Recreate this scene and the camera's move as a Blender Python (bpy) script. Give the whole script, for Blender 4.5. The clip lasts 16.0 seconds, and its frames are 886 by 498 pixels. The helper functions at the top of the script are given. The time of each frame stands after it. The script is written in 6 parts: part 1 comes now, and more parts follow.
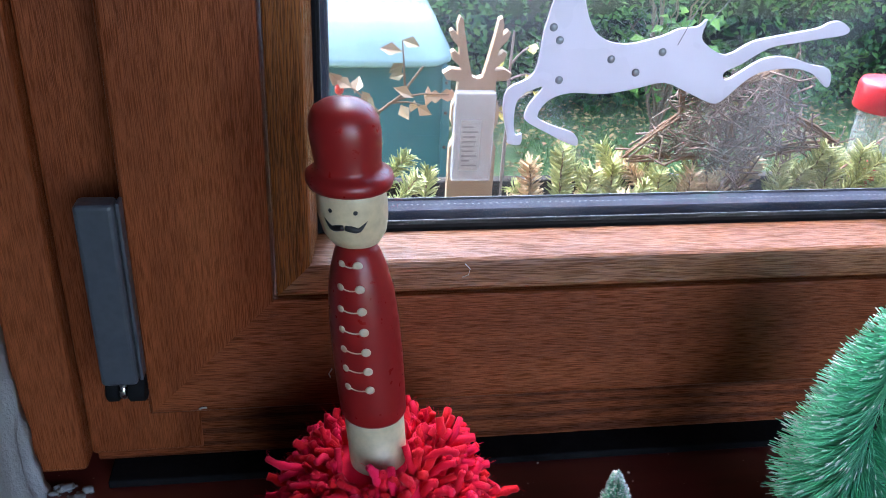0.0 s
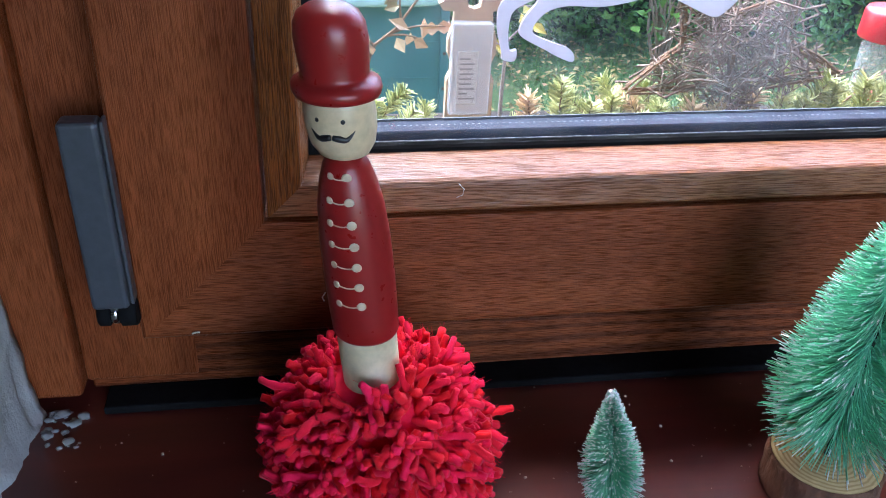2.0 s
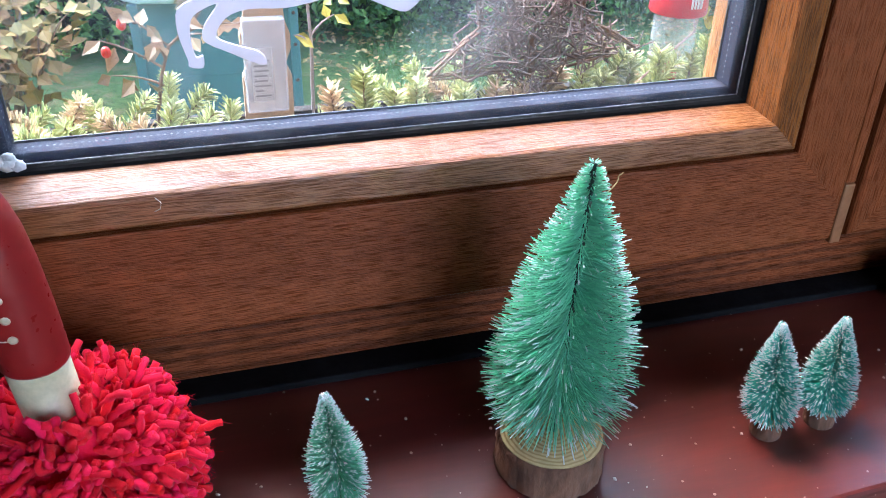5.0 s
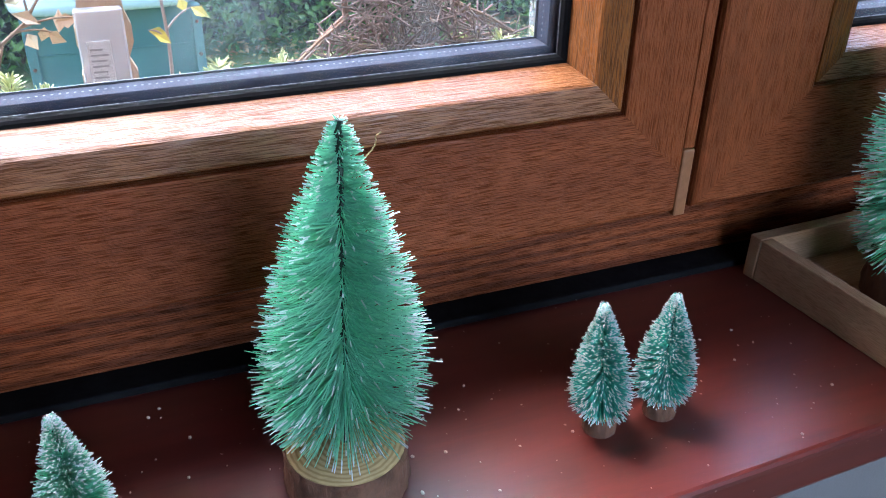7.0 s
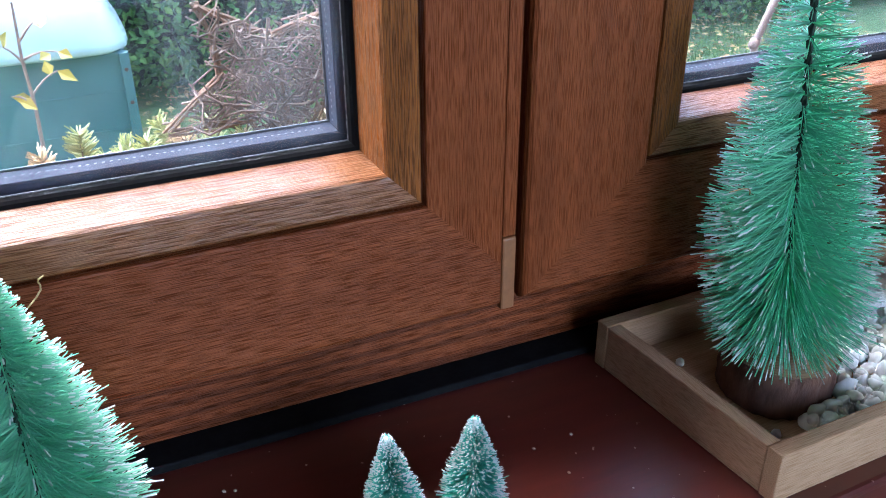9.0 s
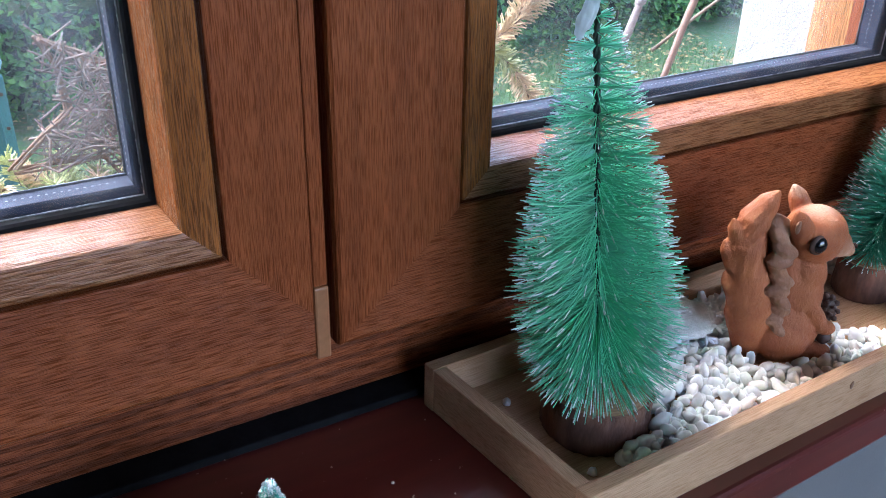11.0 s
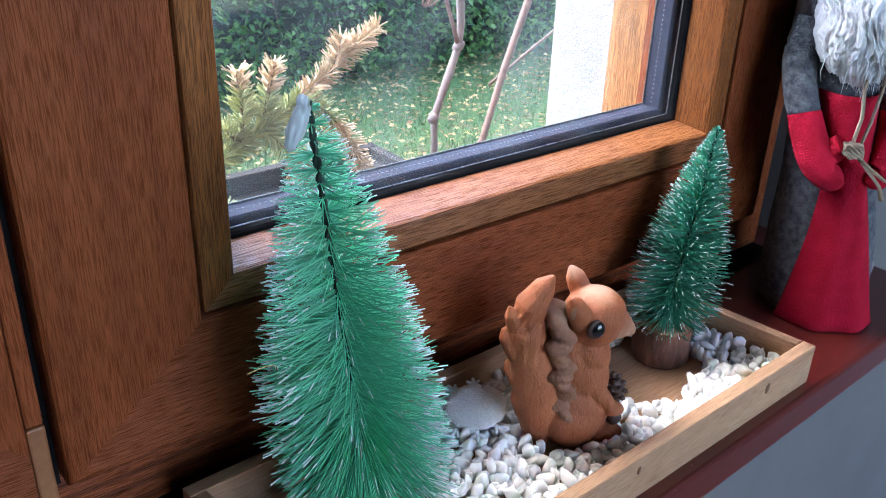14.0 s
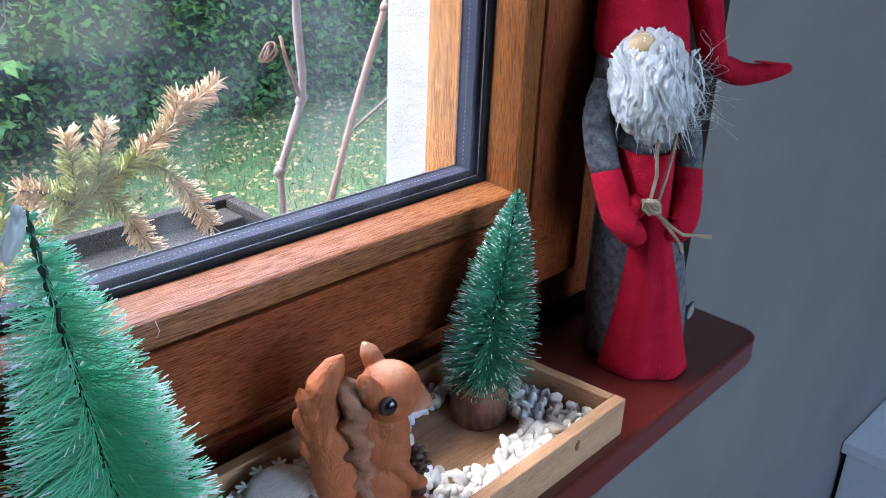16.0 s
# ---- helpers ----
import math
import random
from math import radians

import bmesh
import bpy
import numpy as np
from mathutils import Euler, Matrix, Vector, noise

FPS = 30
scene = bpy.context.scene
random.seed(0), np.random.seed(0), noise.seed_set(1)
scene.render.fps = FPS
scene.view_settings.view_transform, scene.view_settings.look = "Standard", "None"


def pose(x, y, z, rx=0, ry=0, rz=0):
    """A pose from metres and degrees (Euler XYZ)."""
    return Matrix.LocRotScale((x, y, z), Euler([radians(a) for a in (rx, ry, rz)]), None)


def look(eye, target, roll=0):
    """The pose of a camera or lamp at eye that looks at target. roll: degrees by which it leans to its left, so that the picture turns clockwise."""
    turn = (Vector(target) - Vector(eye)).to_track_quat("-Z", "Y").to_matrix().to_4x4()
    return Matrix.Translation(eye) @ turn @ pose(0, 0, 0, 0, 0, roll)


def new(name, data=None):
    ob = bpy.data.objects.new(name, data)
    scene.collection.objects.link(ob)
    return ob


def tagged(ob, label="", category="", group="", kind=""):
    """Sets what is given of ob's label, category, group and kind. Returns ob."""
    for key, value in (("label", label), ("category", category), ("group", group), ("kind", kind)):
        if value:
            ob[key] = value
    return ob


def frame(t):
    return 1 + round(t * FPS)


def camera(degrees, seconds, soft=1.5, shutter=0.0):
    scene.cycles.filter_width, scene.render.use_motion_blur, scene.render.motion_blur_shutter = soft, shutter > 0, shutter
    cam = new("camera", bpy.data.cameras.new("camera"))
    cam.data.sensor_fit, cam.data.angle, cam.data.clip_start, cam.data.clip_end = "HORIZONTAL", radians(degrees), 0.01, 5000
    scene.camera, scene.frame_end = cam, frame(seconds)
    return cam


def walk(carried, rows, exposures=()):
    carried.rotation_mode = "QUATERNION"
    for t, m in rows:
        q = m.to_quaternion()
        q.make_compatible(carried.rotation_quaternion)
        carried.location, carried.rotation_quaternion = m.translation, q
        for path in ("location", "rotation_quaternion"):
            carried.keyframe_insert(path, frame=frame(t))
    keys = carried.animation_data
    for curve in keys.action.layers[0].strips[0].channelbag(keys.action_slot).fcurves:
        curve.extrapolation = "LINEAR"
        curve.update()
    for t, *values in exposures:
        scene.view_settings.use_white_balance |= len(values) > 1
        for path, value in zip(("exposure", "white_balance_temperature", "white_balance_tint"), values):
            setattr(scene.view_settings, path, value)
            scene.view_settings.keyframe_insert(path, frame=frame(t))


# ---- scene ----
cam = camera(53.5, 16.0, soft=1.0)
PATH = [
    (0, (-0.003, -0.038, 0.337), (0.271, 1.72, -0.578), 2.4),
    (0.5, (-0.005, -0.032, 0.337), (0.267, 1.718, -0.592), 2.3),
    (1, (-0.002, -0.033, 0.335), (0.268, 1.699, -0.628), 2.2),
    (1.5, (0.002, -0.037, 0.33), (0.272, 1.674, -0.67), 2.1),
    (2, (0.001, -0.038, 0.323), (0.268, 1.66, -0.699), 2.0),
    (2.5, (0.009, -0.041, 0.318), (0.273, 1.641, -0.73), 1.8),
    (3, (0.033, -0.046, 0.317), (0.31, 1.626, -0.746), 1.5),
    (3.5, (0.045, -0.05, 0.325), (0.384, 1.611, -0.736), 1.5),
    (4, (0.053, -0.051, 0.329), (0.424, 1.605, -0.73), 1.1),
    (4.5, (0.069, -0.05, 0.33), (0.495, 1.596, -0.723), 1.1),
    (4.7, (0.075, -0.047, 0.331), (0.534, 1.587, -0.727), 1.4),
    (5, (0.088, -0.049, 0.331), (0.591, 1.581, -0.714), 1.4),
    (5.2, (0.092, -0.049, 0.331), (0.624, 1.574, -0.708), 1.5),
    (7.3, (0.188, -0.027, 0.289), (0.828, 1.57, -0.731), 0.8),
    (7.5, (0.197, -0.025, 0.289), (0.843, 1.572, -0.728), 0.7),
    (8, (0.217, -0.018, 0.287), (0.883, 1.58, -0.715), 0.6),
    (8.5, (0.242, -0.01, 0.288), (0.929, 1.597, -0.685), 0.3),
    (9, (0.275, -0.003, 0.297), (0.988, 1.598, -0.667), -0.3),
    (9.5, (0.3, -0.004, 0.299), (1.063, 1.578, -0.657), -0.1),
    (10, (0.309, -0.011, 0.307), (1.112, 1.558, -0.639), 0.2),
    (10.2, (0.313, -0.013, 0.308), (1.137, 1.549, -0.631), 0.4),
    (12.3, (0.337, -0.016, 0.316), (1.343, 1.444, -0.609), 1.8),
    (12.5, (0.342, -0.018, 0.318), (1.361, 1.435, -0.602), 1.8),
    (13, (0.352, -0.02, 0.319), (1.406, 1.413, -0.593), 1.9),
    (13.5, (0.372, -0.014, 0.325), (1.465, 1.396, -0.578), 2.0),
    (14, (0.402, -0.006, 0.332), (1.539, 1.38, -0.555), 2.0),
    (14.5, (0.433, -0.009, 0.334), (1.627, 1.338, -0.54), 2.1),
    (15, (0.449, -0.013, 0.337), (1.688, 1.297, -0.526), 2.3),
    (15.5, (0.457, -0.025, 0.345), (1.739, 1.252, -0.506), 2.3),
    (16, (0.457, -0.036, 0.356), (1.773, 1.228, -0.464), 2.3),
]
walk(cam, [(t, look(eye, target, roll)) for t, eye, target, roll in PATH], exposures=((0.0, 3.6, 5750, 12), (2.0, 3.8, 5750, 12), (3.5, 4.0, 5750, 12), (5.0, 3.95, 5750, 12), (8.0, 3.95, 5700, 12), (10.0, 3.85, 5620, 12), (13.0, 3.8, 5650, 12), (16.0, 3.55, 5750, 12)))
# ---- light, sky and exposure ----
world = bpy.data.worlds.new("sky")
scene.world = world
world.use_nodes = True
_n = world.node_tree.nodes
_sky = _n.new("ShaderNodeTexSky")
_sky.sky_type, _sky.sun_disc = "NISHITA", False
_sky.sun_elevation, _sky.sun_rotation = radians(58), radians(332)
_sky.air_density, _sky.dust_density = 1.0, 3.0
world.node_tree.links.new(_sky.outputs[0], _n["Background"].inputs[0])
_n["Background"].inputs[1].default_value = 0.15
sun = new("sun", bpy.data.lights.new("sun", "SUN"))
sun.data.energy, sun.data.angle, sun.data.color = 0.22, radians(60), (1.0, 0.97, 0.93)
sun.matrix_world = look((-0.94, 1.77, 3.2), (0, 0, 0))
# added fill lamp, in an assumed unseen south-wall opening behind the camera
lamp = new("back_fill_light", bpy.data.lights.new("back_fill_light", "AREA"))
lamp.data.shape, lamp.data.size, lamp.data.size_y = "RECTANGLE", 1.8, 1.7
# limited spread, so the added fill fades off to the sides
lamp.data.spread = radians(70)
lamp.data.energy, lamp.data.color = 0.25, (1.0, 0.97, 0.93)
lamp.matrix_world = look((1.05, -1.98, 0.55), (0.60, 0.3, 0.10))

# ---- materials ----
def nodes_of(name):
    m = bpy.data.materials.new(name)
    m.use_nodes = True
    nt = m.node_tree
    return m, nt, nt.nodes["Principled BSDF"]


def link(nt, a, b):
    nt.links.new(a, b)


def coords(nt, scale, rot=(0, 0, 0), out="Object"):
    c = nt.nodes.new("ShaderNodeTexCoord")
    mp = nt.nodes.new("ShaderNodeMapping")
    mp.inputs["Scale"].default_value = scale
    mp.inputs["Rotation"].default_value = rot
    link(nt, c.outputs[out], mp.inputs["Vector"])
    return mp.outputs["Vector"]


def noise_tex(nt, vec, scale, detail=4.0, rough=0.55, dist=0.0):
    t = nt.nodes.new("ShaderNodeTexNoise")
    t.inputs["Scale"].default_value = scale
    t.inputs["Detail"].default_value = detail
    t.inputs["Roughness"].default_value = rough
    t.inputs["Distortion"].default_value = dist
    if vec is not None:
        link(nt, vec, t.inputs["Vector"])
    return t.outputs["Fac"]


def ramp(nt, fac, stops):
    r = nt.nodes.new("ShaderNodeValToRGB")
    el = r.color_ramp.elements
    while len(el) < len(stops):
        el.new(0.5)
    for e, (p, c) in zip(el, stops):
        e.position, e.color = p, (*c, 1) if len(c) == 3 else c
    link(nt, fac, r.inputs["Fac"])
    return r.outputs["Color"]


def grey(nt, fac, a, b, lo=0.3, hi=0.7):
    r = nt.nodes.new("ShaderNodeMapRange")
    r.inputs["From Min"].default_value, r.inputs["From Max"].default_value = lo, hi
    r.inputs["To Min"].default_value, r.inputs["To Max"].default_value = a, b
    link(nt, fac, r.inputs["Value"])
    return r.outputs["Result"]


def mix(nt, fac, a, b, mode="MIX"):
    m = nt.nodes.new("ShaderNodeMix")
    m.data_type, m.blend_type = "RGBA", mode
    for sock, v in ((m.inputs["Factor"], fac), (m.inputs["A"], a), (m.inputs["B"], b)):
        if isinstance(v, (int, float)):
            sock.default_value = v
        elif isinstance(v, tuple):
            sock.default_value = (*v, 1)
        else:
            link(nt, v, sock)
    return m.outputs["Result"]


def bump(nt, bsdf, height, strength, dist=0.001):
    b = nt.nodes.new("ShaderNodeBump")
    b.inputs["Strength"].default_value, b.inputs["Distance"].default_value = strength, dist
    link(nt, height, b.inputs["Height"])
    link(nt, b.outputs["Normal"], bsdf.inputs["Normal"])


def plain(name, c1, c2, scale=40, rough=0.6, bumps=0.2, fine=300, metal=0.0, spec=0.5, dist=0.0006, sheen=0.0, vary=0.0, coat=0.0, sss=0.0, speck=0.35):
    """Two-scale noisy surface between colours c1 and c2."""
    m, nt, b = nodes_of(name)
    v = coords(nt, (1, 1, 1))
    big, small = noise_tex(nt, v, scale, 5), noise_tex(nt, v, fine, 3)
    col = mix(nt, grey(nt, big, 0, 1), c1, c2)
    col = mix(nt, grey(nt, small, 0, speck), col, mix(nt, 0.5, col, (0.02, 0.02, 0.02)))
    if vary:
        info = nt.nodes.new("ShaderNodeNewGeometry")
        hsv = nt.nodes.new("ShaderNodeHueSaturation")
        link(nt, grey(nt, info.outputs["Random Per Island"], 1 - vary, 1 + vary, 0, 1), hsv.inputs["Value"])
        link(nt, grey(nt, info.outputs["Random Per Island"], 0.5 - vary * 0.05, 0.5 + vary * 0.05, 1, 0), hsv.inputs["Hue"])
        link(nt, col, hsv.inputs["Color"])
        col = hsv.outputs["Color"]
    link(nt, col, b.inputs["Base Color"])
    link(nt, grey(nt, small, max(rough - 0.1, 0.03), min(rough + 0.1, 1)), b.inputs["Roughness"])
    b.inputs["Metallic"].default_value = metal
    b.inputs["Specular IOR Level"].default_value = spec
    b.inputs["Sheen Weight"].default_value = sheen
    b.inputs["Coat Weight"].default_value = coat
    if sss:
        b.inputs["Subsurface Weight"].default_value = sss
        b.inputs["Subsurface Radius"].default_value = (0.004, 0.003, 0.002)
    if bumps:
        bump(nt, b, small, bumps, dist)
    return m


def foil(name, axis, dark, mid, light, rough=0.42, pore=1.0, coat=0.0):
    """Oak-grain laminate whose grain runs along axis (0 x, 1 y, 2 z)."""
    m, nt, b = nodes_of(name)
    s = [1.0, 1.0, 1.0]
    s[axis] = 0.06
    v = coords(nt, tuple(s))
    s2 = [1.0, 1.0, 1.0]
    s2[axis] = 0.036
    v2 = coords(nt, tuple(s2))
    broad = noise_tex(nt, v, 45, 5, 0.6, 0.6)
    fine = noise_tex(nt, v2, 2100, 2, 0.5, 0.0)
    s3 = [1.0, 1.0, 1.0]
    s3[axis] = 0.042
    hair = noise_tex(nt, coords(nt, tuple(s3)), 2300, 2, 0.6)
    mott = noise_tex(nt, coords(nt, (1, 1, 1)), 14, 3)
    col = ramp(nt, broad, [(0.28, dark), (0.5, mid), (0.72, light)])
    pores = ramp(nt, fine, [(0.40, (0.22, 0.18, 0.16)), (0.56, (1.08, 1.06, 1.04))])
    col = mix(nt, 0.66 * pore, col, pores, "MULTIPLY")
    col = mix(nt, 0.5 * pore, col, ramp(nt, hair, [(0.36, (0.42, 0.36, 0.32)), (0.58, (1.12, 1.1, 1.08))]), "MULTIPLY")
    col = mix(nt, grey(nt, mott, 0.0, 0.35), col, mix(nt, 1.0, col, (0.75, 0.66, 0.6), "MULTIPLY"))
    link(nt, col, b.inputs["Base Color"])
    link(nt, grey(nt, fine, rough + 0.3, rough - 0.03, 0.40, 0.52), b.inputs["Roughness"])
    link(nt, grey(nt, fine, 0.08 + coat * 0.35, 0.22 + coat, 0.40, 0.52), b.inputs["Specular IOR Level"])
    bump(nt, b, fine, 0.7, 0.0006)
    return m


def cathedral(m, axis, depth):
    """Adds the dark arched figure of flat-sawn oak to a laminate."""
    nt = m.node_tree
    b = nt.nodes["Principled BSDF"]
    src = b.inputs["Base Color"].links[0].from_socket
    w = nt.nodes.new("ShaderNodeTexWave")
    w.wave_type, w.bands_direction = "BANDS", "Z"
    w.inputs["Scale"].default_value, w.inputs["Distortion"].default_value = 34, 9.0
    w.inputs["Detail"].default_value, w.inputs["Detail Scale"].default_value = 2.0, 0.7
    s = [1.0, 1.0, 1.0]
    s[axis] = 0.16
    link(nt, coords(nt, tuple(s)), w.inputs["Vector"])
    link(nt, mix(nt, depth, src, ramp(nt, w.outputs["Fac"], [(0.15, (0.35, 0.3, 0.28)), (0.6, (1, 1, 1))]), "MULTIPLY"), b.inputs["Base Color"])
    return m


OAK = ((0.180, 0.0445, 0.0135), (0.248, 0.064, 0.0190), (0.31, 0.087, 0.027))
M_OAK_X = foil("oak_laminate_along", 0, *OAK, pore=0.9)
M_FRAME_X = cathedral(foil("oak_laminate_figured", 0, *OAK), 0, 0.75)
M_OAK_Z = foil("oak_laminate_upright", 2, *OAK, pore=0.72)
# bead laminate: oak lightened towards orange, daylight partly painted into its colour
OAK_LIT = ((0.205, 0.069, 0.0190), (0.285, 0.103, 0.030), (0.36, 0.140, 0.044))
M_BEAD_X = foil("bead_laminate_along", 0, *OAK_LIT, rough=0.32, coat=0.4, pore=0.9)
M_BEAD_Z = foil("bead_laminate_upright", 2, *OAK_LIT, rough=0.3)
# outer frame: same oak in a brighter orange, with daylight put into the colour
M_OUTER_LIT = foil("daylight_painted_laminate", 2, (0.34, 0.15, 0.045), (0.44, 0.205, 0.066), (0.52, 0.26, 0.09), rough=0.5)
M_TAN = plain("tan_plastic", (0.26, 0.098, 0.036), (0.31, 0.125, 0.048), 60, 0.5, 0.1)
M_BLACK = plain("black_rubber", (0.007, 0.007, 0.008), (0.011, 0.011, 0.012), 80, 0.8, 0.1, spec=0.05, speck=0.0)
M_SPACER = plain("dark_aluminium_spacer", (0.026, 0.030, 0.050), (0.040, 0.045, 0.070), 60, 0.75, 0.1, spec=0.12)
M_DOT = plain("spacer_perforation", (0.11, 0.115, 0.14), (0.15, 0.155, 0.18), 60, 0.4, 0)
M_STRIP = plain("bright_sealing_strip", (0.08, 0.08, 0.09), (0.12, 0.12, 0.13), 60, 0.3, 0)
M_HINGE = plain("grey_hinge_plastic", (0.050, 0.056, 0.068), (0.066, 0.072, 0.085), 70, 0.42, 0.1)
M_STEEL = plain("steel", (0.55, 0.55, 0.56), (0.65, 0.65, 0.66), 90, 0.28, 0.1, metal=1.0)


def painted_wall(name, c1, c2, relief, dist, scale=9.0):
    m, nt, b = nodes_of(name)
    v = coords(nt, (1, 1, 1))
    big, mid_, fine = noise_tex(nt, v, scale, 4), noise_tex(nt, v, scale * 9, 5, 0.65), noise_tex(nt, v, 500, 2)
    col = mix(nt, grey(nt, big, 0, 1), c1, c2)
    link(nt, col, b.inputs["Base Color"])
    b.inputs["Roughness"].default_value = 0.8
    h = mix(nt, 0.35, mid_, fine)
    bump(nt, b, h, relief, dist)
    return m


M_WALL = painted_wall("grey_wall_paint", (0.145, 0.136, 0.132), (0.172, 0.162, 0.157), 0.35, 0.0015)
M_PLASTER = painted_wall("rough_grey_plaster", (0.28, 0.275, 0.27), (0.40, 0.395, 0.39), 0.5, 0.003)
M_RENDER = painted_wall("white_outdoor_render", (0.38, 0.355, 0.325), (0.45, 0.42, 0.385), 1.0, 0.006, 14)
M_FLOOR = plain("room_floor", (0.25, 0.17, 0.1), (0.34, 0.24, 0.15), 6, 0.5, 0.1)


def sill_paint():
    m, nt, b = nodes_of("mahogany_sill_varnish")
    v = coords(nt, (0.12, 1, 1))
    grain = noise_tex(nt, v, 60, 5, 0.6, 0.4)
    iso = coords(nt, (1, 1, 1))
    spots = noise_tex(nt, iso, 260, 2, 0.5)
    big = noise_tex(nt, iso, 12, 5)
    col = ramp(nt, grain, [(0.3, (0.070, 0.0095, 0.008)), (0.7, (0.132, 0.019, 0.014))])
    col = mix(nt, grey(nt, big, 0.0, 0.25), col, (0.10, 0.022, 0.014))
    col = mix(nt, ramp(nt, spots, [(0.73, (0, 0, 0)), (0.76, (1, 1, 1))]), col, (0.38, 0.27, 0.24))
    link(nt, col, b.inputs["Base Color"])
    b.inputs["Roughness"].default_value = 0.3
    b.inputs["Specular IOR Level"].default_value = 0.9
    bump(nt, b, noise_tex(nt, iso, 900, 2), 0.05, 0.0003)
    return m


M_SILL = sill_paint()


def glass_mat():
    m = bpy.data.materials.new("window_glass")
    m.use_nodes = True
    nt = m.node_tree
    nt.nodes.remove(nt.nodes["Principled BSDF"])
    out = nt.nodes["Material Output"]
    tr, gl, df = nt.nodes.new("ShaderNodeBsdfTransparent"), nt.nodes.new("ShaderNodeBsdfGlossy"), nt.nodes.new("ShaderNodeBsdfDiffuse")
    tr.inputs[0].default_value = (0.97, 0.985, 0.98, 1)
    gl.inputs["Roughness"].default_value = 0.0
    df.inputs[0].default_value = (0.8, 0.82, 0.84, 1)
    lw, pw, fr = nt.nodes.new("ShaderNodeLayerWeight"), nt.nodes.new("ShaderNodeMath"), nt.nodes.new("ShaderNodeMath")
    lw.inputs["Blend"].default_value = 0.5
    pw.operation, fr.operation = "POWER", "MULTIPLY_ADD"
    pw.inputs[1].default_value, fr.inputs[1].default_value, fr.inputs[2].default_value = 5.0, 0.8, 0.022
    link(nt, lw.outputs["Facing"], pw.inputs[0])
    link(nt, pw.outputs[0], fr.inputs[0])
    v = coords(nt, (1, 1, 1))
    smear = noise_tex(nt, coords(nt, (1, 1, 0.5), (0, 0.5, 0)), 11, 5, 0.6, 1.2)
    specks = noise_tex(nt, v, 420, 1, 0.4)
    haze = nt.nodes.new("ShaderNodeMath")
    haze.operation = "ADD"
    link(nt, grey(nt, smear, 0.0, 0.08, 0.45, 0.75), haze.inputs[0])
    link(nt, grey(nt, specks, 0.0, 0.25, 0.76, 0.86), haze.inputs[1])
    m1, m2 = nt.nodes.new("ShaderNodeMixShader"), nt.nodes.new("ShaderNodeMixShader")
    link(nt, haze.outputs[0], m1.inputs[0])
    link(nt, tr.outputs[0], m1.inputs[1])
    link(nt, df.outputs[0], m1.inputs[2])
    link(nt, fr.outputs[0], m2.inputs[0])
    link(nt, m1.outputs[0], m2.inputs[1])
    link(nt, gl.outputs[0], m2.inputs[2])
    link(nt, m2.outputs[0], out.inputs["Surface"])
    return m


M_GLASS = glass_mat()


# ---- mesh helpers ----
def mesh_ob(name, bm, mats, smooth=False):
    me = bpy.data.meshes.new(name)
    bm.normal_update()
    bm.to_mesh(me)
    bm.free()
    for m in mats if isinstance(mats, (list, tuple)) else [mats]:
        me.materials.append(m)
    if smooth:
        me.polygons.foreach_set("use_smooth", [True] * len(me.polygons))
        me.update()
    return new(name, me)


def part(name, bm, material, parent, label="", smooth=False):
    ob = mesh_ob(name, bm, material, smooth)
    ob.parent = parent
    if label:
        ob["label"] = label
    return ob


def raw(name, verts, faces, mats, parent=None, index=None, smooth=False):
    me = bpy.data.meshes.new(name)
    me.from_pydata(verts, [], faces)
    for m in mats if isinstance(mats, (list, tuple)) else [mats]:
        me.materials.append(m)
    if index is not None:
        me.polygons.foreach_set("material_index", index)
    if smooth:
        me.polygons.foreach_set("use_smooth", [True] * len(me.polygons))
    me.update()
    ob = new(name, me)
    ob.parent = parent
    return ob


def base(name, at, label, category, group="", kind="", rot=0.0):
    e = new(name)
    e.empty_display_size = 0.01
    e.matrix_basis = pose(*at, 0, 0, rot)
    return tagged(e, label, category, group, kind)


def box(bm, x0, x1, y0, y1, z0, z1, bev=0.0, seg=2, mi=0):
    r = bmesh.ops.create_cube(bm, size=1.0)
    vs = r["verts"]
    bmesh.ops.scale(bm, vec=(x1 - x0, y1 - y0, z1 - z0), verts=vs)
    bmesh.ops.translate(bm, vec=((x0 + x1) / 2, (y0 + y1) / 2, (z0 + z1) / 2), verts=vs)
    fs = {f for v in vs for f in v.link_faces}
    for f in fs:
        f.material_index = mi
    if bev:
        es = list({e for v in vs for e in v.link_edges})
        bmesh.ops.bevel(bm, geom=es, offset=bev, segments=seg, profile=0.5, affect="EDGES")
    return vs


def boxed(*a, **k):
    bm = bmesh.new()
    box(bm, *a, **k)
    return bm


def lathe(bm, prof, seg=24, axis=None, mi=0, cap=True):
    """Turned shape from (radius, height) pairs; axis maps height to a centre point; mi may be a function of the ring number."""
    rings = []
    for r, h in prof:
        c = axis(h) if axis else Vector((0, 0, h))
        rings.append([bm.verts.new(c + Vector((r * math.cos(2 * math.pi * i / seg), r * math.sin(2 * math.pi * i / seg), 0))) for i in range(seg)])
    for k, (a, b) in enumerate(zip(rings, rings[1:])):
        for i in range(seg):
            f = bm.faces.new((a[i], a[(i + 1) % seg], b[(i + 1) % seg], b[i]))
            f.material_index = mi(k) if callable(mi) else mi
            f.smooth = True
    if cap:
        f = bm.faces.new(rings[0][::-1])
        f.material_index = mi(0) if callable(mi) else mi
        f = bm.faces.new(rings[-1])
        f.material_index = mi(len(rings) - 2) if callable(mi) else mi
    return rings


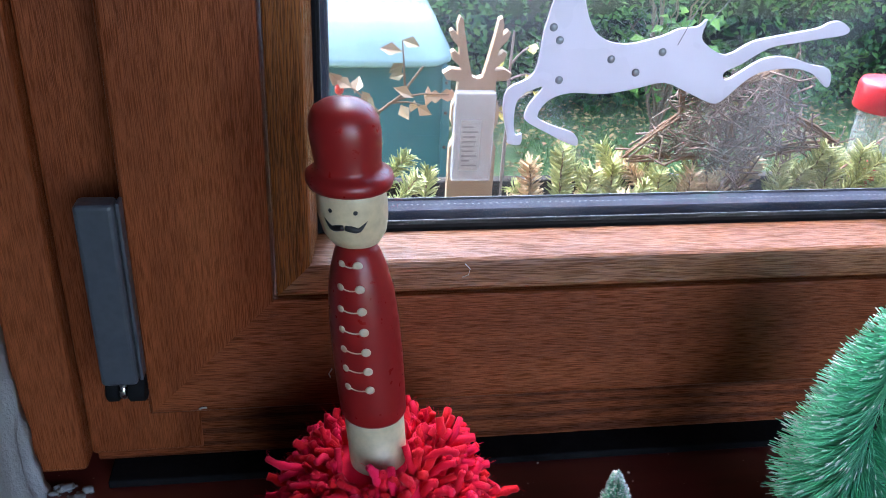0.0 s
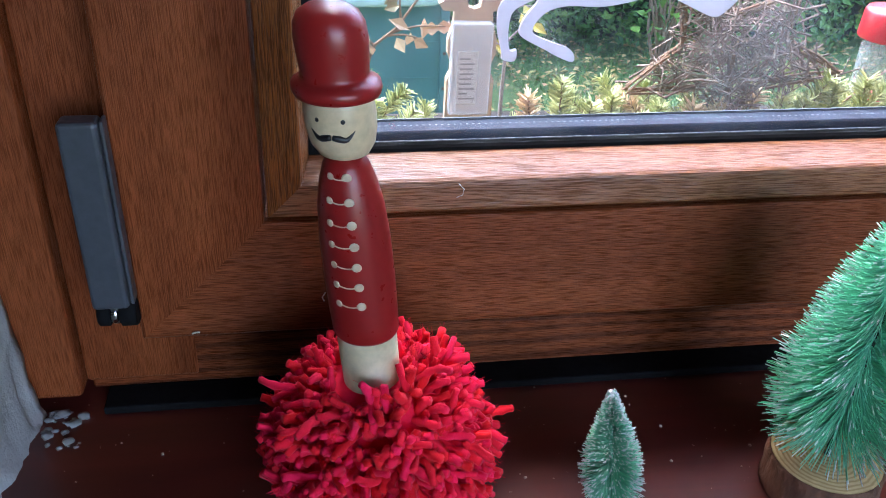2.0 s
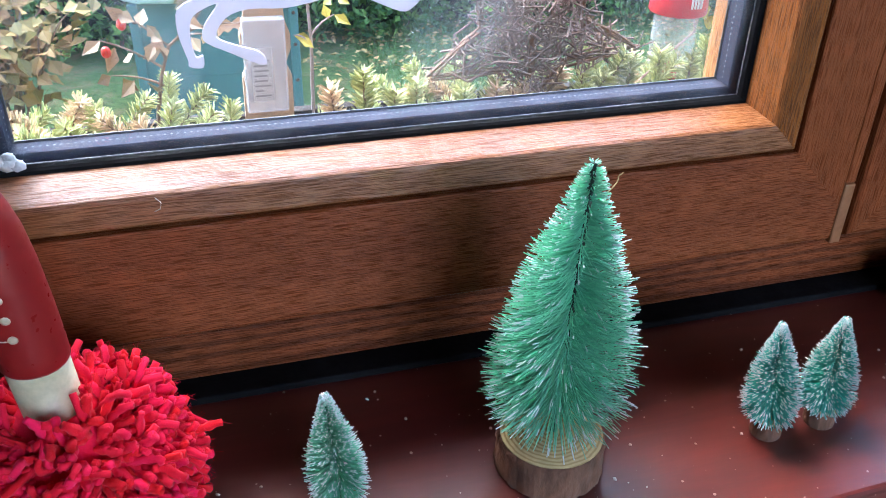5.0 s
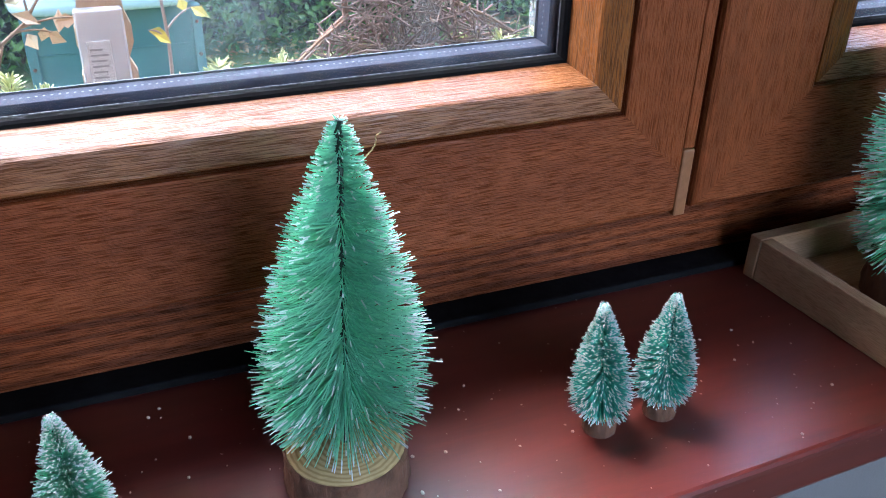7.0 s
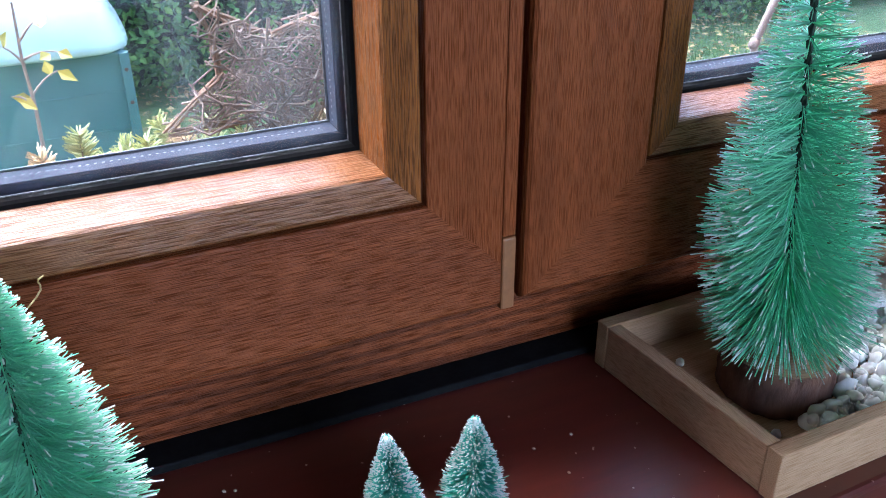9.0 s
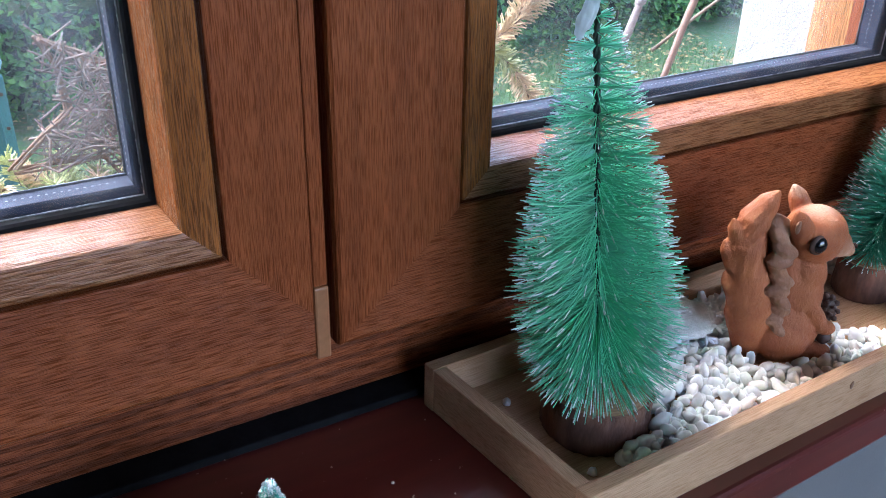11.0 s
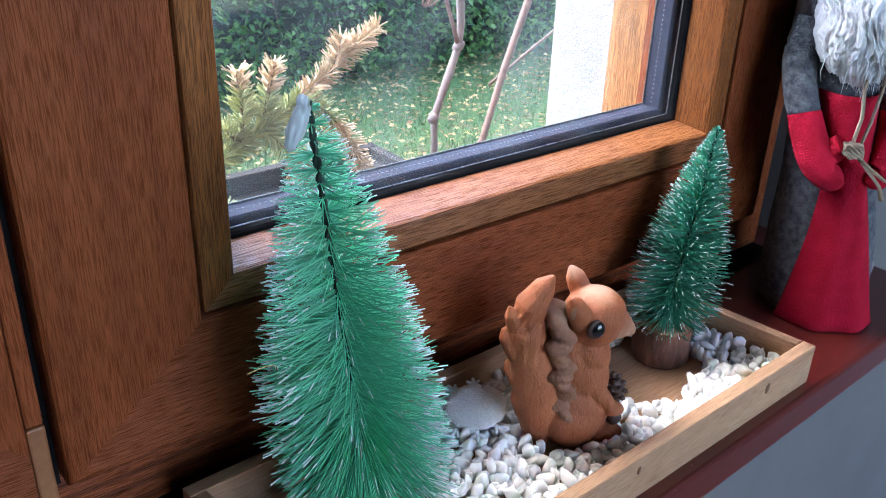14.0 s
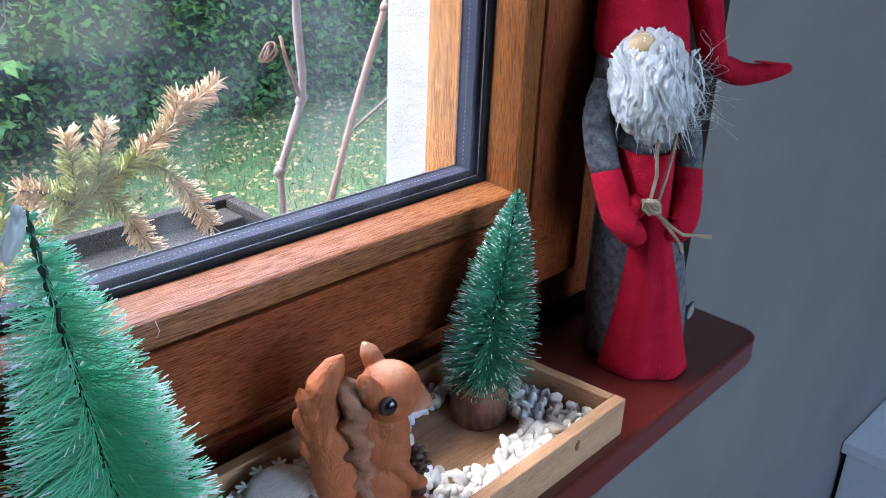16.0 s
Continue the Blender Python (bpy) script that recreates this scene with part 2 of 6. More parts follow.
def tube(verts, faces, pts, radii, sides=6, cap=True):
    """Adds a tube along pts to vertex and face lists."""
    n0 = len(verts)
    pts = [Vector(p) for p in pts]
    up = Vector((0.13, 0.31, 0.94))
    for k, p in enumerate(pts):
        d = (pts[min(k + 1, len(pts) - 1)] - pts[max(k - 1, 0)])
        d = d.normalized() if d.length > 1e-9 else Vector((0, 0, 1))
        a = d.cross(up)
        a = a.normalized() if a.length > 1e-4 else d.orthogonal().normalized()
        b = d.cross(a)
        r = radii[k] if isinstance(radii, (list, tuple)) else radii
        for i in range(sides):
            t = 2 * math.pi * i / sides
            verts.append(tuple(p + a * (r * math.cos(t)) + b * (r * math.sin(t))))
    for k in range(len(pts) - 1):
        for i in range(sides):
            j = (i + 1) % sides
            faces.append((n0 + k * sides + i, n0 + k * sides + j, n0 + (k + 1) * sides + j, n0 + (k + 1) * sides + i))
    if cap:
        faces.append(tuple(n0 + i for i in range(sides))[::-1])
        faces.append(tuple(n0 + (len(pts) - 1) * sides + i for i in range(sides)))


def spike(verts, faces, a, b, r, tip=0.25):
    """A three-sided tapering bristle from a to b."""
    a, b = Vector(a), Vector(b)
    d = (b - a).normalized()
    u = d.orthogonal().normalized()
    w = d.cross(u)
    n = len(verts)
    for c, rr in ((a, r), (b, r * tip)):
        for i in range(3):
            t = 2.0944 * i
            verts.append(tuple(c + u * (rr * math.cos(t)) + w * (rr * math.sin(t))))
    faces += [(n, n + 1, n + 4, n + 3), (n + 1, n + 2, n + 5, n + 4), (n + 2, n, n + 3, n + 5), (n + 3, n + 4, n + 5)]


def blob(bm, c, r, sub=3, mi=0, amp=0.0, freq=60.0, rot=None):
    """Ellipsoid lump with uneven skin."""
    res = bmesh.ops.create_icosphere(bm, subdivisions=sub, radius=1.0)
    for v in res["verts"]:
        k = 1 + amp * noise.noise(v.co * freq)
        p = Vector((v.co.x * r[0], v.co.y * r[1], v.co.z * r[2])) * k
        if rot:
            p = rot @ p
        v.co = p + Vector(c)
        for f in v.link_faces:
            f.material_index, f.smooth = mi, True
    return res["verts"]


# ---- the window ----
FRAME_Y, SASH_Y = 0.360, 0.330
TOP = 1.02


def mitred(gx0, gx1, gz0, gz1, prof, side):
    """One side of a mitred rectangle; prof: (distance outwards from the groove rectangle, y) pairs, closed."""
    bm = bmesh.new()
    ends = []
    for end in (0, 1):
        ring = []
        for d, y in prof:
            x0, x1, z0, z1 = gx0 - d, gx1 + d, gz0 - d, gz1 + d
            p = {"bottom": ((x0, z0), (x1, z0)), "top": ((x1, z1), (x0, z1)), "left": ((x0, z1), (x0, z0)), "right": ((x1, z0), (x1, z1))}[side][end]
            ring.append(bm.verts.new((p[0], y, p[1])))
        ends.append(ring)
    n = len(prof)
    for i in range(n):
        bm.faces.new((ends[0][i], ends[0][(i + 1) % n], ends[1][(i + 1) % n], ends[1][i]))
    bm.faces.new(ends[0][::-1])
    bm.faces.new(ends[1])
    bmesh.ops.recalc_face_normals(bm, faces=bm.faces)
    return bm


def sash(number, gx0, gx1, gz0, clip=None, wide=0.0):
    win = tagged(new(f"window_{number}"), "closed brown oak-laminate casement with double glazing", "window", kind="structure")
    gz1 = TOP - 0.07
    body = [(0.0014, 0.410), (0.066, 0.410), (0.066, 0.3345), (0.0652, 0.3318), (0.0635, 0.3303), (0.061, SASH_Y), (0.0028, SASH_Y), (0.0018, 0.3304), (0.0014, 0.3316)]
    bead = [(-0.0001, 0.357), (-0.0001, 0.3330), (-0.0007, 0.3314), (-0.002, 0.3308), (-0.0140, 0.3308), (-0.0163, 0.3316), (-0.0173, 0.3335), (-0.0205, 0.357)]
    outer = [(0.05, 0.4105), (0.05, 0.452), (0.012, 0.452), (0.008, 0.444), (0.008, 0.4105)]
    gask = [(-0.015, 0.3574), (-0.0222, 0.3574), (-0.0234, 0.3586), (-0.0240, 0.3615), (-0.015, 0.3615)]
    lip = [(-0.0232, 0.3616), (-0.0244, 0.3616), (-0.0244, 0.3623), (-0.0232, 0.3623)]
    for side in ("bottom", "left", "right", "top"):
        flat = side in ("bottom", "top")
        bm = mitred(gx0, gx1, gz0, gz1, body, side)
        if clip:
            bmesh.ops.bisect_plane(bm, geom=bm.verts[:] + bm.edges[:] + bm.faces[:], plane_co=(clip, 0, 0), plane_no=(1, 0, 0), clear_outer=True)
            bmesh.ops.holes_fill(bm, edges=[e for e in bm.edges if e.is_boundary])
        for w_ in bm.verts:
            if w_.co.x < gx0 - 0.05:
                w_.co.x -= wide
        part("rail" if flat else "stile", bm, M_OAK_X if flat else M_OAK_Z, win)
        part("glazing_bead", mitred(gx0, gx1, gz0, gz1, bead, side), M_BEAD_X if flat else M_BEAD_Z, win)
        part("outer_frame", mitred(gx0, gx1, gz0, gz1, outer, side), M_OUTER_LIT, win, "outer frame with daylight painted into its orange-brown")
        part("gasket", mitred(gx0, gx1, gz0, gz1, gask, side), M_BLACK, win, "black rubber gasket")
        part("gasket_lip", mitred(gx0, gx1, gz0, gz1, lip, side), M_STRIP, win, "thin bright line of the pane edge")
        space = [(-0.014, 0.3670), (-0.0262, 0.3670), (-0.0272, 0.3675), (-0.0272, 0.3805), (-0.0262, 0.3810), (-0.014, 0.3810)]
        sp = part("spacer", mitred(gx0, gx1, gz0, gz1, space, side), M_SPACER, win, "dark metal spacer with a dotted line")
        strip = [(-0.0270, 0.3806), (-0.0282, 0.3806), (-0.0282, 0.3812), (-0.0270, 0.3812)]
        part("sealing_strip", mitred(gx0, gx1, gz0, gz1, strip, side), M_STRIP, win, "thin bright sealing line")
        if side != "top":
            v, f = [], []
            a, b = (gx0 + 0.03, gx1 - 0.03) if flat else (gz0 + 0.03, gz0 + 0.30)
            n = int((b - a) / 0.0032)
            for k in range(n):
                c = a + k * 0.0032
                i = len(v)
                if flat:
                    z = gz0 + 0.02742
                    v += [(c, 0.3735, z), (c + 0.0011, 0.3735, z), (c + 0.0011, 0.3745, z), (c, 0.3745, z)]
                else:
                    x = gx0 + 0.02742 if side == "left" else gx1 - 0.02742
                    v += [(x, 0.3735, c), (x, 0.3735, c + 0.0011), (x, 0.3745, c + 0.0011), (x, 0.3745, c)]
                f.append((i, i + 1, i + 2, i + 3))
            d = raw("perforation", v, f, M_DOT, sp)
            d["kind"] = "stuff"
    for y in (0.3625, 0.3815):
        pane = part("pane", boxed(gx0 + 0.015, gx1 - 0.015, y, y + 0.004, gz0 + 0.015, gz1 - 0.015), M_GLASS, win, "clear glass with faint smears")
        pane.visible_shadow = False
    return win


W1 = (-0.025, 0.414, 0.1215)
W2 = (0.538, 0.928, 0.1225)
window_1 = sash(1, *W1, clip=0.4546)
window_2 = sash(2, *W2, wide=0.0045)
bm = boxed(0.4550, 0.4624, 0.3296, 0.42, 0.0953, TOP, 0.0012)
part("cover_strip", bm, M_OAK_Z, window_1, "narrow brown cover strip")
part("end_cap", boxed(0.4548, 0.4626, 0.3290, 0.36, 0.0540, 0.0950, 0.0012), M_TAN, window_1, "light tan plastic end cap")
part("rebate", boxed(0.4630, 0.4672, 0.345, 0.41, 0.05, TOP), M_BLACK, window_1, "dark gap between the sashes")

bm = bmesh.new()
for dx, dz, rr in ((0, 0, 0.0042), (0.004, -0.0015, 0.0030), (-0.003, 0.001, 0.0026), (0.001, 0.003, 0.0024)):
    blob(bm, (0.0020 + dx, 0.3590, 0.1480 + dz), (rr * 1.3, 0.0022, rr), 3, 0, 0.3, 3)
part("sealant_lump", bm, plain("white_sealant", (0.62, 0.63, 0.65), (0.74, 0.75, 0.77), 200, 0.5, 0.3), window_1, "lump of white sealant in the corner")

frame_ob = tagged(new("trim"), "brown oak-laminate window frame", "window frame", kind="structure")
part("bottom_rail", boxed(-0.128, 1.055, FRAME_Y, 0.44, 0.0045, 0.075, 0.0015), M_FRAME_X, frame_ob)
part("left_post", boxed(-0.1305, -0.07, FRAME_Y - 0.0005, 0.44, 0.0095, TOP + 0.05, 0.002), M_OAK_Z, frame_ob)
part("cover_board", boxed(-0.170, -0.1310, FRAME_Y - 0.010, 0.44, 0.006, TOP + 0.05, 0.003), M_OAK_Z, frame_ob)
part("right_post", boxed(0.975, 1.055, FRAME_Y - 0.0005, 0.44, 0.0095, TOP + 0.05, 0.002), M_OAK_Z, frame_ob)
part("top_rail", boxed(-0.128, 1.055, FRAME_Y, 0.44, TOP - 0.02, TOP + 0.06, 0.0015), M_OAK_X, frame_ob)
part("seal", boxed(-0.12, 1.055, 0.3425, 0.43, -0.002, 0.0042, 0.0012), M_BLACK, frame_ob, "black joint under the frame")

# hinge cover on the left post
hinge = base("hinge_cover", (-0.0995, 0.338, 0.0685), "dark grey plastic hinge cover with a steel pin", "hinge")
bm = boxed(-0.0085, 0.0085, -0.019, -0.0075, 0.014, 0.108, 0.0022, 3)
part("cover", bm, M_HINGE, hinge)
part("bracket", boxed(-0.0070, 0.0072, -0.0074, 0.0213, 0.016, 0.094, 0.001), M_BLACK, hinge, "black bracket behind the cover")
part("edge_lip", boxed(0.0088, 0.0105, -0.016, -0.0078, 0.015, 0.1075, 0.0006), M_HINGE, hinge)
for x0, x1, mm, nm, rr in ((-0.0085, -0.0025, M_BLACK, "knuckle", 0.0066), (-0.0022, 0.0014, M_STEEL, "pin", 0.0056), (0.0017, 0.010, M_BLACK, "knuckle", 0.0070)):
    bm = bmesh.new()
    lathe(bm, [(rr * 0.85, x0), (rr, x0 + 0.0008), (rr, x1 - 0.0008), (rr * 0.85, x1)], 18)
    bmesh.ops.transform(bm, matrix=Matrix.Translation((0, -0.009, 0.0065)) @ Matrix.Rotation(radians(90), 4, "Y") @ Matrix.Diagonal((1, 1, 1, 1)), verts=bm.verts)
    part(nm, bm, mm, hinge, "bright steel pin" if nm == "pin" else "")

# ---- walls of the room ----
RX0, RX1, RY0, RZ0, RZ1 = -1.7, 2.7, -2.0, -0.85, 1.65
WALL_Y, OUT_Y = 0.290, 0.614
OPX0, OPX1, OPZ0, OPZ1 = -0.150, 1.100, -0.026, TOP + 0.05


def wall(name, label, *dims, mat=M_WALL):
    ob = mesh_ob(name, boxed(*dims), mat)
    return tagged(ob, label, "wall", kind="structure")


wall("wall_north", "light grey painted wall beside the window", RX0, OPX0 - 0.012, WALL_Y, OUT_Y, RZ0, RZ1)
wall("wall_north_right", "light grey painted wall beside the window", OPX1, RX1, WALL_Y, OUT_Y, RZ0, RZ1)
wall("wall_north_below", "light grey painted wall under the window sill", OPX0 - 0.012, OPX1, WALL_Y, OUT_Y, RZ0, OPZ0)
wall("wall_north_above", "light grey painted wall over the window", OPX0 - 0.012, OPX1, WALL_Y, OUT_Y, OPZ1, RZ1)
wall("wall_east", "grey painted room wall", RX1, RX1 + 0.2, RY0, OUT_Y, RZ0, RZ1)
wall("wall_west", "grey painted room wall", RX0 - 0.2, RX0, RY0, OUT_Y, RZ0, RZ1)
# unseen south wall; its opening is assumed, to seat the fill lamp
wall("wall_south", "grey painted room wall", RX0 - 0.2, 0.13, RY0 - 0.2, RY0, RZ0, RZ1)
wall("wall_south_right", "grey painted room wall", 1.97, RX1 + 0.2, RY0 - 0.2, RY0, RZ0, RZ1)
wall("wall_south_below", "grey painted room wall", 0.13, 1.97, RY0 - 0.2, RY0, RZ0, -0.32)
wall("wall_south_above", "grey painted room wall", 0.13, 1.97, RY0 - 0.2, RY0, 1.42, RZ1)
tagged(mesh_ob("wall_outer_reveal", boxed(1.041, OPX1 - 0.0005, 0.4525, OUT_Y - 0.0005, -0.2, OPZ1, 0.004), M_RENDER), "rough white rendered outer reveal", "wall", kind="structure")
tagged(mesh_ob("floor", boxed(RX0 - 0.2, RX1 + 0.2, RY0 - 0.2, OUT_Y, RZ0 - 0.1, RZ0), M_FLOOR), "brown room floor", "floor", kind="structure")
tagged(mesh_ob("ceiling", boxed(RX0 - 0.2, RX1 + 0.2, RY0 - 0.2, OUT_Y, RZ1, RZ1 + 0.2), M_WALL), "white ceiling", "ceiling", kind="structure")
# uneven plaster of the left reveal
bm = bmesh.new()
NY, NZ = 14, 60
g = [[bm.verts.new((OPX0 - 0.012 + 0.011 * min(1, max(0, 1.15 - j / 26)) * (0.75 + 0.25 * noise.noise(Vector((i * 0.3, j * 0.25, 2)))) + 0.0035 * noise.noise(Vector((i * 0.55, j * 0.4, 7))) - 0.006 * (1 - i / NY) + 0.006 * max(0, 1 - j / 5) ** 2,
                    WALL_Y - 0.004 + (0.349 - WALL_Y) * i / NY, -0.002 + 1.05 * (j / NZ) ** 1.6)) for j in range(NZ + 1)] for i in range(NY + 1)]
for i in range(NY):
    for j in range(NZ):
        bm.faces.new((g[i][j], g[i][j + 1], g[i + 1][j + 1], g[i + 1][j])).smooth = True
ext = bmesh.ops.extrude_face_region(bm, geom=bm.faces[:])
for v in ext["geom"]:
    if isinstance(v, bmesh.types.BMVert):
        v.co.x = OPX0 - 0.03
bmesh.ops.recalc_face_normals(bm, faces=bm.faces)
tagged(mesh_ob("wall_reveal", bm, M_PLASTER), "rough grey-white plaster reveal beside the window", "wall", kind="structure")

# ---- the inner sill ----
def sill_front(x):
    return 0.1893 + (x - 0.404) * 0.039


bm = bmesh.new()
XR = 1.111
outline = [(-0.20, 0.44), (-0.20, sill_front(-0.2))]
outline += [(x, sill_front(x)) for x in (0.1, 0.4, 0.7, 0.95)]
cx, cy, rr = XR - 0.016, sill_front(XR) + 0.0165, 0.016
outline += [(cx + rr * math.cos(a), cy + rr * math.sin(a)) for a in [radians(-90 + 15 * i) for i in range(7)]]
outline += [(XR, WALL_Y - 0.0005), (OPX1 - 0.001, WALL_Y - 0.0005), (OPX1 - 0.001, 0.44)]
vt = [bm.verts.new((x, y, 0)) for x, y in outline]
f = bm.faces.new(vt)
ext = bmesh.ops.extrude_face_region(bm, geom=[f])
bmesh.ops.translate(bm, vec=(0, 0, -0.0255), verts=[v for v in ext["geom"] if isinstance(v, bmesh.types.BMVert)])
bmesh.ops.recalc_face_normals(bm, faces=bm.faces)
bmesh.ops.bevel(bm, geom=[e for e in bm.edges if abs(e.verts[0].co.z - e.verts[1].co.z) < 1e-5 and max(e.verts[0].co.y, e.verts[1].co.y) < 0.2895], offset=0.0035, segments=3, profile=0.5, affect="EDGES")
tagged(mesh_ob("window_sill", bm, M_SILL), "dark mahogany-red varnished wooden window sill with worn edges", "window sill", kind="structure")

# ---- things on the sill ----
rng = random.Random(7)
M_RED = plain("red_satin_paint", (0.235, 0.010, 0.010), (0.29, 0.014, 0.012), 70, 0.36, 0.06, spec=0.5, speck=0.08)
M_CREAM = plain("pale_turned_wood", (0.66, 0.50, 0.30), (0.74, 0.60, 0.38), 50, 0.42, 0.08)
M_DOTS = plain("beige_paint", (0.62, 0.47, 0.33), (0.68, 0.53, 0.38), 90, 0.5, 0.05)
M_INK = plain("black_paint", (0.008, 0.008, 0.01), (0.014, 0.014, 0.016), 90, 0.4, 0)


def face_point(ax, r, h, turn):
    a = radians(-90 + turn)
    return ax(h) + Vector((r * math.cos(a), r * math.sin(a), 0)), Vector((math.cos(a), math.sin(a), 0))


def disc(bm, p, n, r, flat, mi, seg=1):
    rot = n.to_track_quat("Z", "Y").to_matrix()
    blob(bm, p, (r, r, flat), 2, mi, rot=rot)


def nutcracker():
    bm = bmesh.new()
    ax = lambda h: Vector(((0.140 - h) * 0.084, 0, h))
    T = -17
    peg = [(0.0105, 0.035), (0.0113, 0.06), (0.0118, 0.106)]
    coat = [(0.0121, 0.106), (0.0128, 0.1072), (0.0131, 0.115), (0.0133, 0.130), (0.0130, 0.148), (0.0120, 0.162), (0.0103, 0.171), (0.0083, 0.1775), (0.0062, 0.1815)]
    head = [(0.0055, 0.1805), (0.0088, 0.1822), (0.0112, 0.1862), (0.0122, 0.1915), (0.0124, 0.197), (0.0118, 0.203), (0.0105, 0.206)]
    hat = [(0.0125, 0.2030), (0.0146, 0.2036), (0.0153, 0.2055), (0.0150, 0.2076), (0.0132, 0.2088), (0.0118, 0.2094), (0.0115, 0.211), (0.0120, 0.217), (0.0123, 0.2225), (0.0118, 0.2272), (0.0101, 0.2305), (0.0070, 0.2325), (0.003, 0.2335), (0.0004, 0.2337)]
    for prof, mi in ((peg, 1), (coat, 0), (head, 1), (hat, 0)):
        lathe(bm, prof, 40, ax, mi)

    def skin(h):
        for prof in (coat, head):
            for (r0, h0), (r1, h1) in zip(prof, prof[1:]):
                if h0 <= h <= h1:
                    return r0 + (r1 - r0) * (h - h0) / (h1 - h0)
        return 0.012
    for k in range(7):
        h = 0.1755 - k * 0.0084
        for da, rr in ((-24, 0.00150), (14, 0.00185)):
            p, n = face_point(ax, skin(h) + 0.00005, h, T + da)
            disc(bm, p, n, rr, 0.00032, 2)
        v, f = [], []
        pts = []
        for j in range(7):
            da = -23 + 36 * j / 6
            hh = h - 0.0007 * math.sin(math.pi * j / 6)
            pts.append(face_point(ax, skin(hh) + 0.00008, hh, T + da)[0])
        tube(v, f, pts, 0.00026, 5)
        add(bm, v, f, 2)
    for da in (-22, 20):
        p, n = face_point(ax, skin(0.1975) - 0.0001, 0.1975, T + da)
        disc(bm, p, n, 0.00085, 0.00035, 3)
    for sgn in (-1, 1):
        pts, rad = [], []
        for j in range(9):
            q = j / 8
            da = sgn * (1.0 + 37 * q)
            hh = 0.1925 - 0.0006 + 0.0011 * math.sin(math.pi * min(1, q * 1.6)) * 0.5 - 0.0012 * math.sin(math.pi * q) + 0.0022 * max(0, q - 0.55) * 2.2
            pts.append(face_point(ax, skin(hh) - 0.0002, hh, T + da)[0])
            rad.append(0.00135 * (1 - q) ** 0.7 * (0.62 + 0.5 * math.sin(math.pi * q)) + 0.0002)
        v, f = [], []
        tube(v, f, pts, rad, 8)
        add(bm, v, f, 3)
    ob = mesh_ob("nutcracker_figure", bm, [M_RED, M_CREAM, M_DOTS, M_INK])
    ob.matrix_basis = pose(0.0134, 0.2527, 0.0026) @ Matrix.Scale(1.036, 4)
    return tagged(ob, "red-coated turned wooden soldier figure with black moustache, in a pompom", "figurine")


def add(bm, v, f, mi=0, smooth=True):
    """Adds vertex and face lists to a bmesh."""
    vs = [bm.verts.new(p) for p in v]
    for q in f:
        fc = bm.faces.new([vs[i] for i in q])
        fc.material_index, fc.smooth = mi, smooth


nutcracker()

M_YARN = plain("crimson_wool_yarn", (0.74, 0.006, 0.034), (0.88, 0.013, 0.060), 120, 0.85, 0.5, 1400, spec=0.12, sheen=0.06, vary=0.12, dist=0.0006, speck=0.15)


def pompom():
    pom = base("pompom", (0.0225, 0.2550, 0.052), "fluffy crimson wool pompom lying on the sill", "pompom")
    v, f, hv, hf = [], [], [], []
    n = 1900
    foot, up = Vector((-0.0015, -0.002, 0.0)), Vector((-0.084, 0, 1)).normalized()
    for k in range(n):
        z = 1 - 2 * (k + 0.5) / n
        a = k * 2.399963 + rng.uniform(-0.3, 0.3)
        q = math.sqrt(max(0, 1 - z * z))
        d = Vector((q * math.cos(a), q * math.sin(a), z + rng.uniform(-0.12, 0.12))).normalized()
        if d.z < -0.82:
            continue
        lump = 1 + 0.12 * noise.noise(d * 3.1)
        L = 0.0500 * lump * (1 + rng.uniform(-0.09, 0.05))
        if d.z < 0 and L * -d.z > 0.048:
            L = 0.048 / -d.z
        if k % 60 == 0:
            L *= 1.16
        side = d.cross(Vector((rng.uniform(-1, 1), rng.uniform(-1, 1), rng.uniform(-1, 1)))).normalized()
        other = d.cross(side)
        bend, curl, ph = rng.uniform(0.001, 0.012), rng.uniform(0.001, 0.005), rng.uniform(0, 6.28)
        droop = Vector((0, 0, -rng.uniform(0, 0.008)))
        fat = rng.uniform(0.85, 1.2)
        pts, rad = [], []
        for j in range(14):
            s = 0.40 + 0.60 * j / 13
            w = (j / 13) ** 2
            pts.append(d * (L * s) + side * (bend * w + curl * math.sin(j * 0.5 + ph) * w) + other * (curl * math.cos(j * 0.6 + ph) * w) + droop * w)
            rad.append((0.00215 if j % 2 else 0.00155) * fat * (0.62 + 0.45 * s) * (0.72 if j == 13 else 1))
        if any((p - foot - up * (p - foot).dot(up)).length < 0.0140 and (p - foot).dot(up) > 0.028 for p in pts[5:]):
            continue
        for p in pts:
            p.z = max(p.z, -0.0495)
        tube(v, f, pts, rad, 6)
        for j in range(7):
            c = pts[rng.randrange(8, 14)]
            e = (d + Vector((rng.gauss(0, 0.7), rng.gauss(0, 0.7), rng.gauss(0, 0.7)))).normalized()
            spike(hv, hf, c, c + e * rng.uniform(0.0028, 0.0050), 0.00011, 0.5)
    y = raw("yarn", v, f, M_YARN, pom, smooth=True)
    y["kind"] = "stuff"
    y = raw("fuzz", hv, hf, M_YARN, pom)
    y["kind"] = "stuff"
    bm = bmesh.new()
    blob(bm, (0, 0, 0), (0.039, 0.039, 0.038), 3, 0, 0.1, 3)
    part("core", bm, M_YARN, pom)
    return pom


pompom()


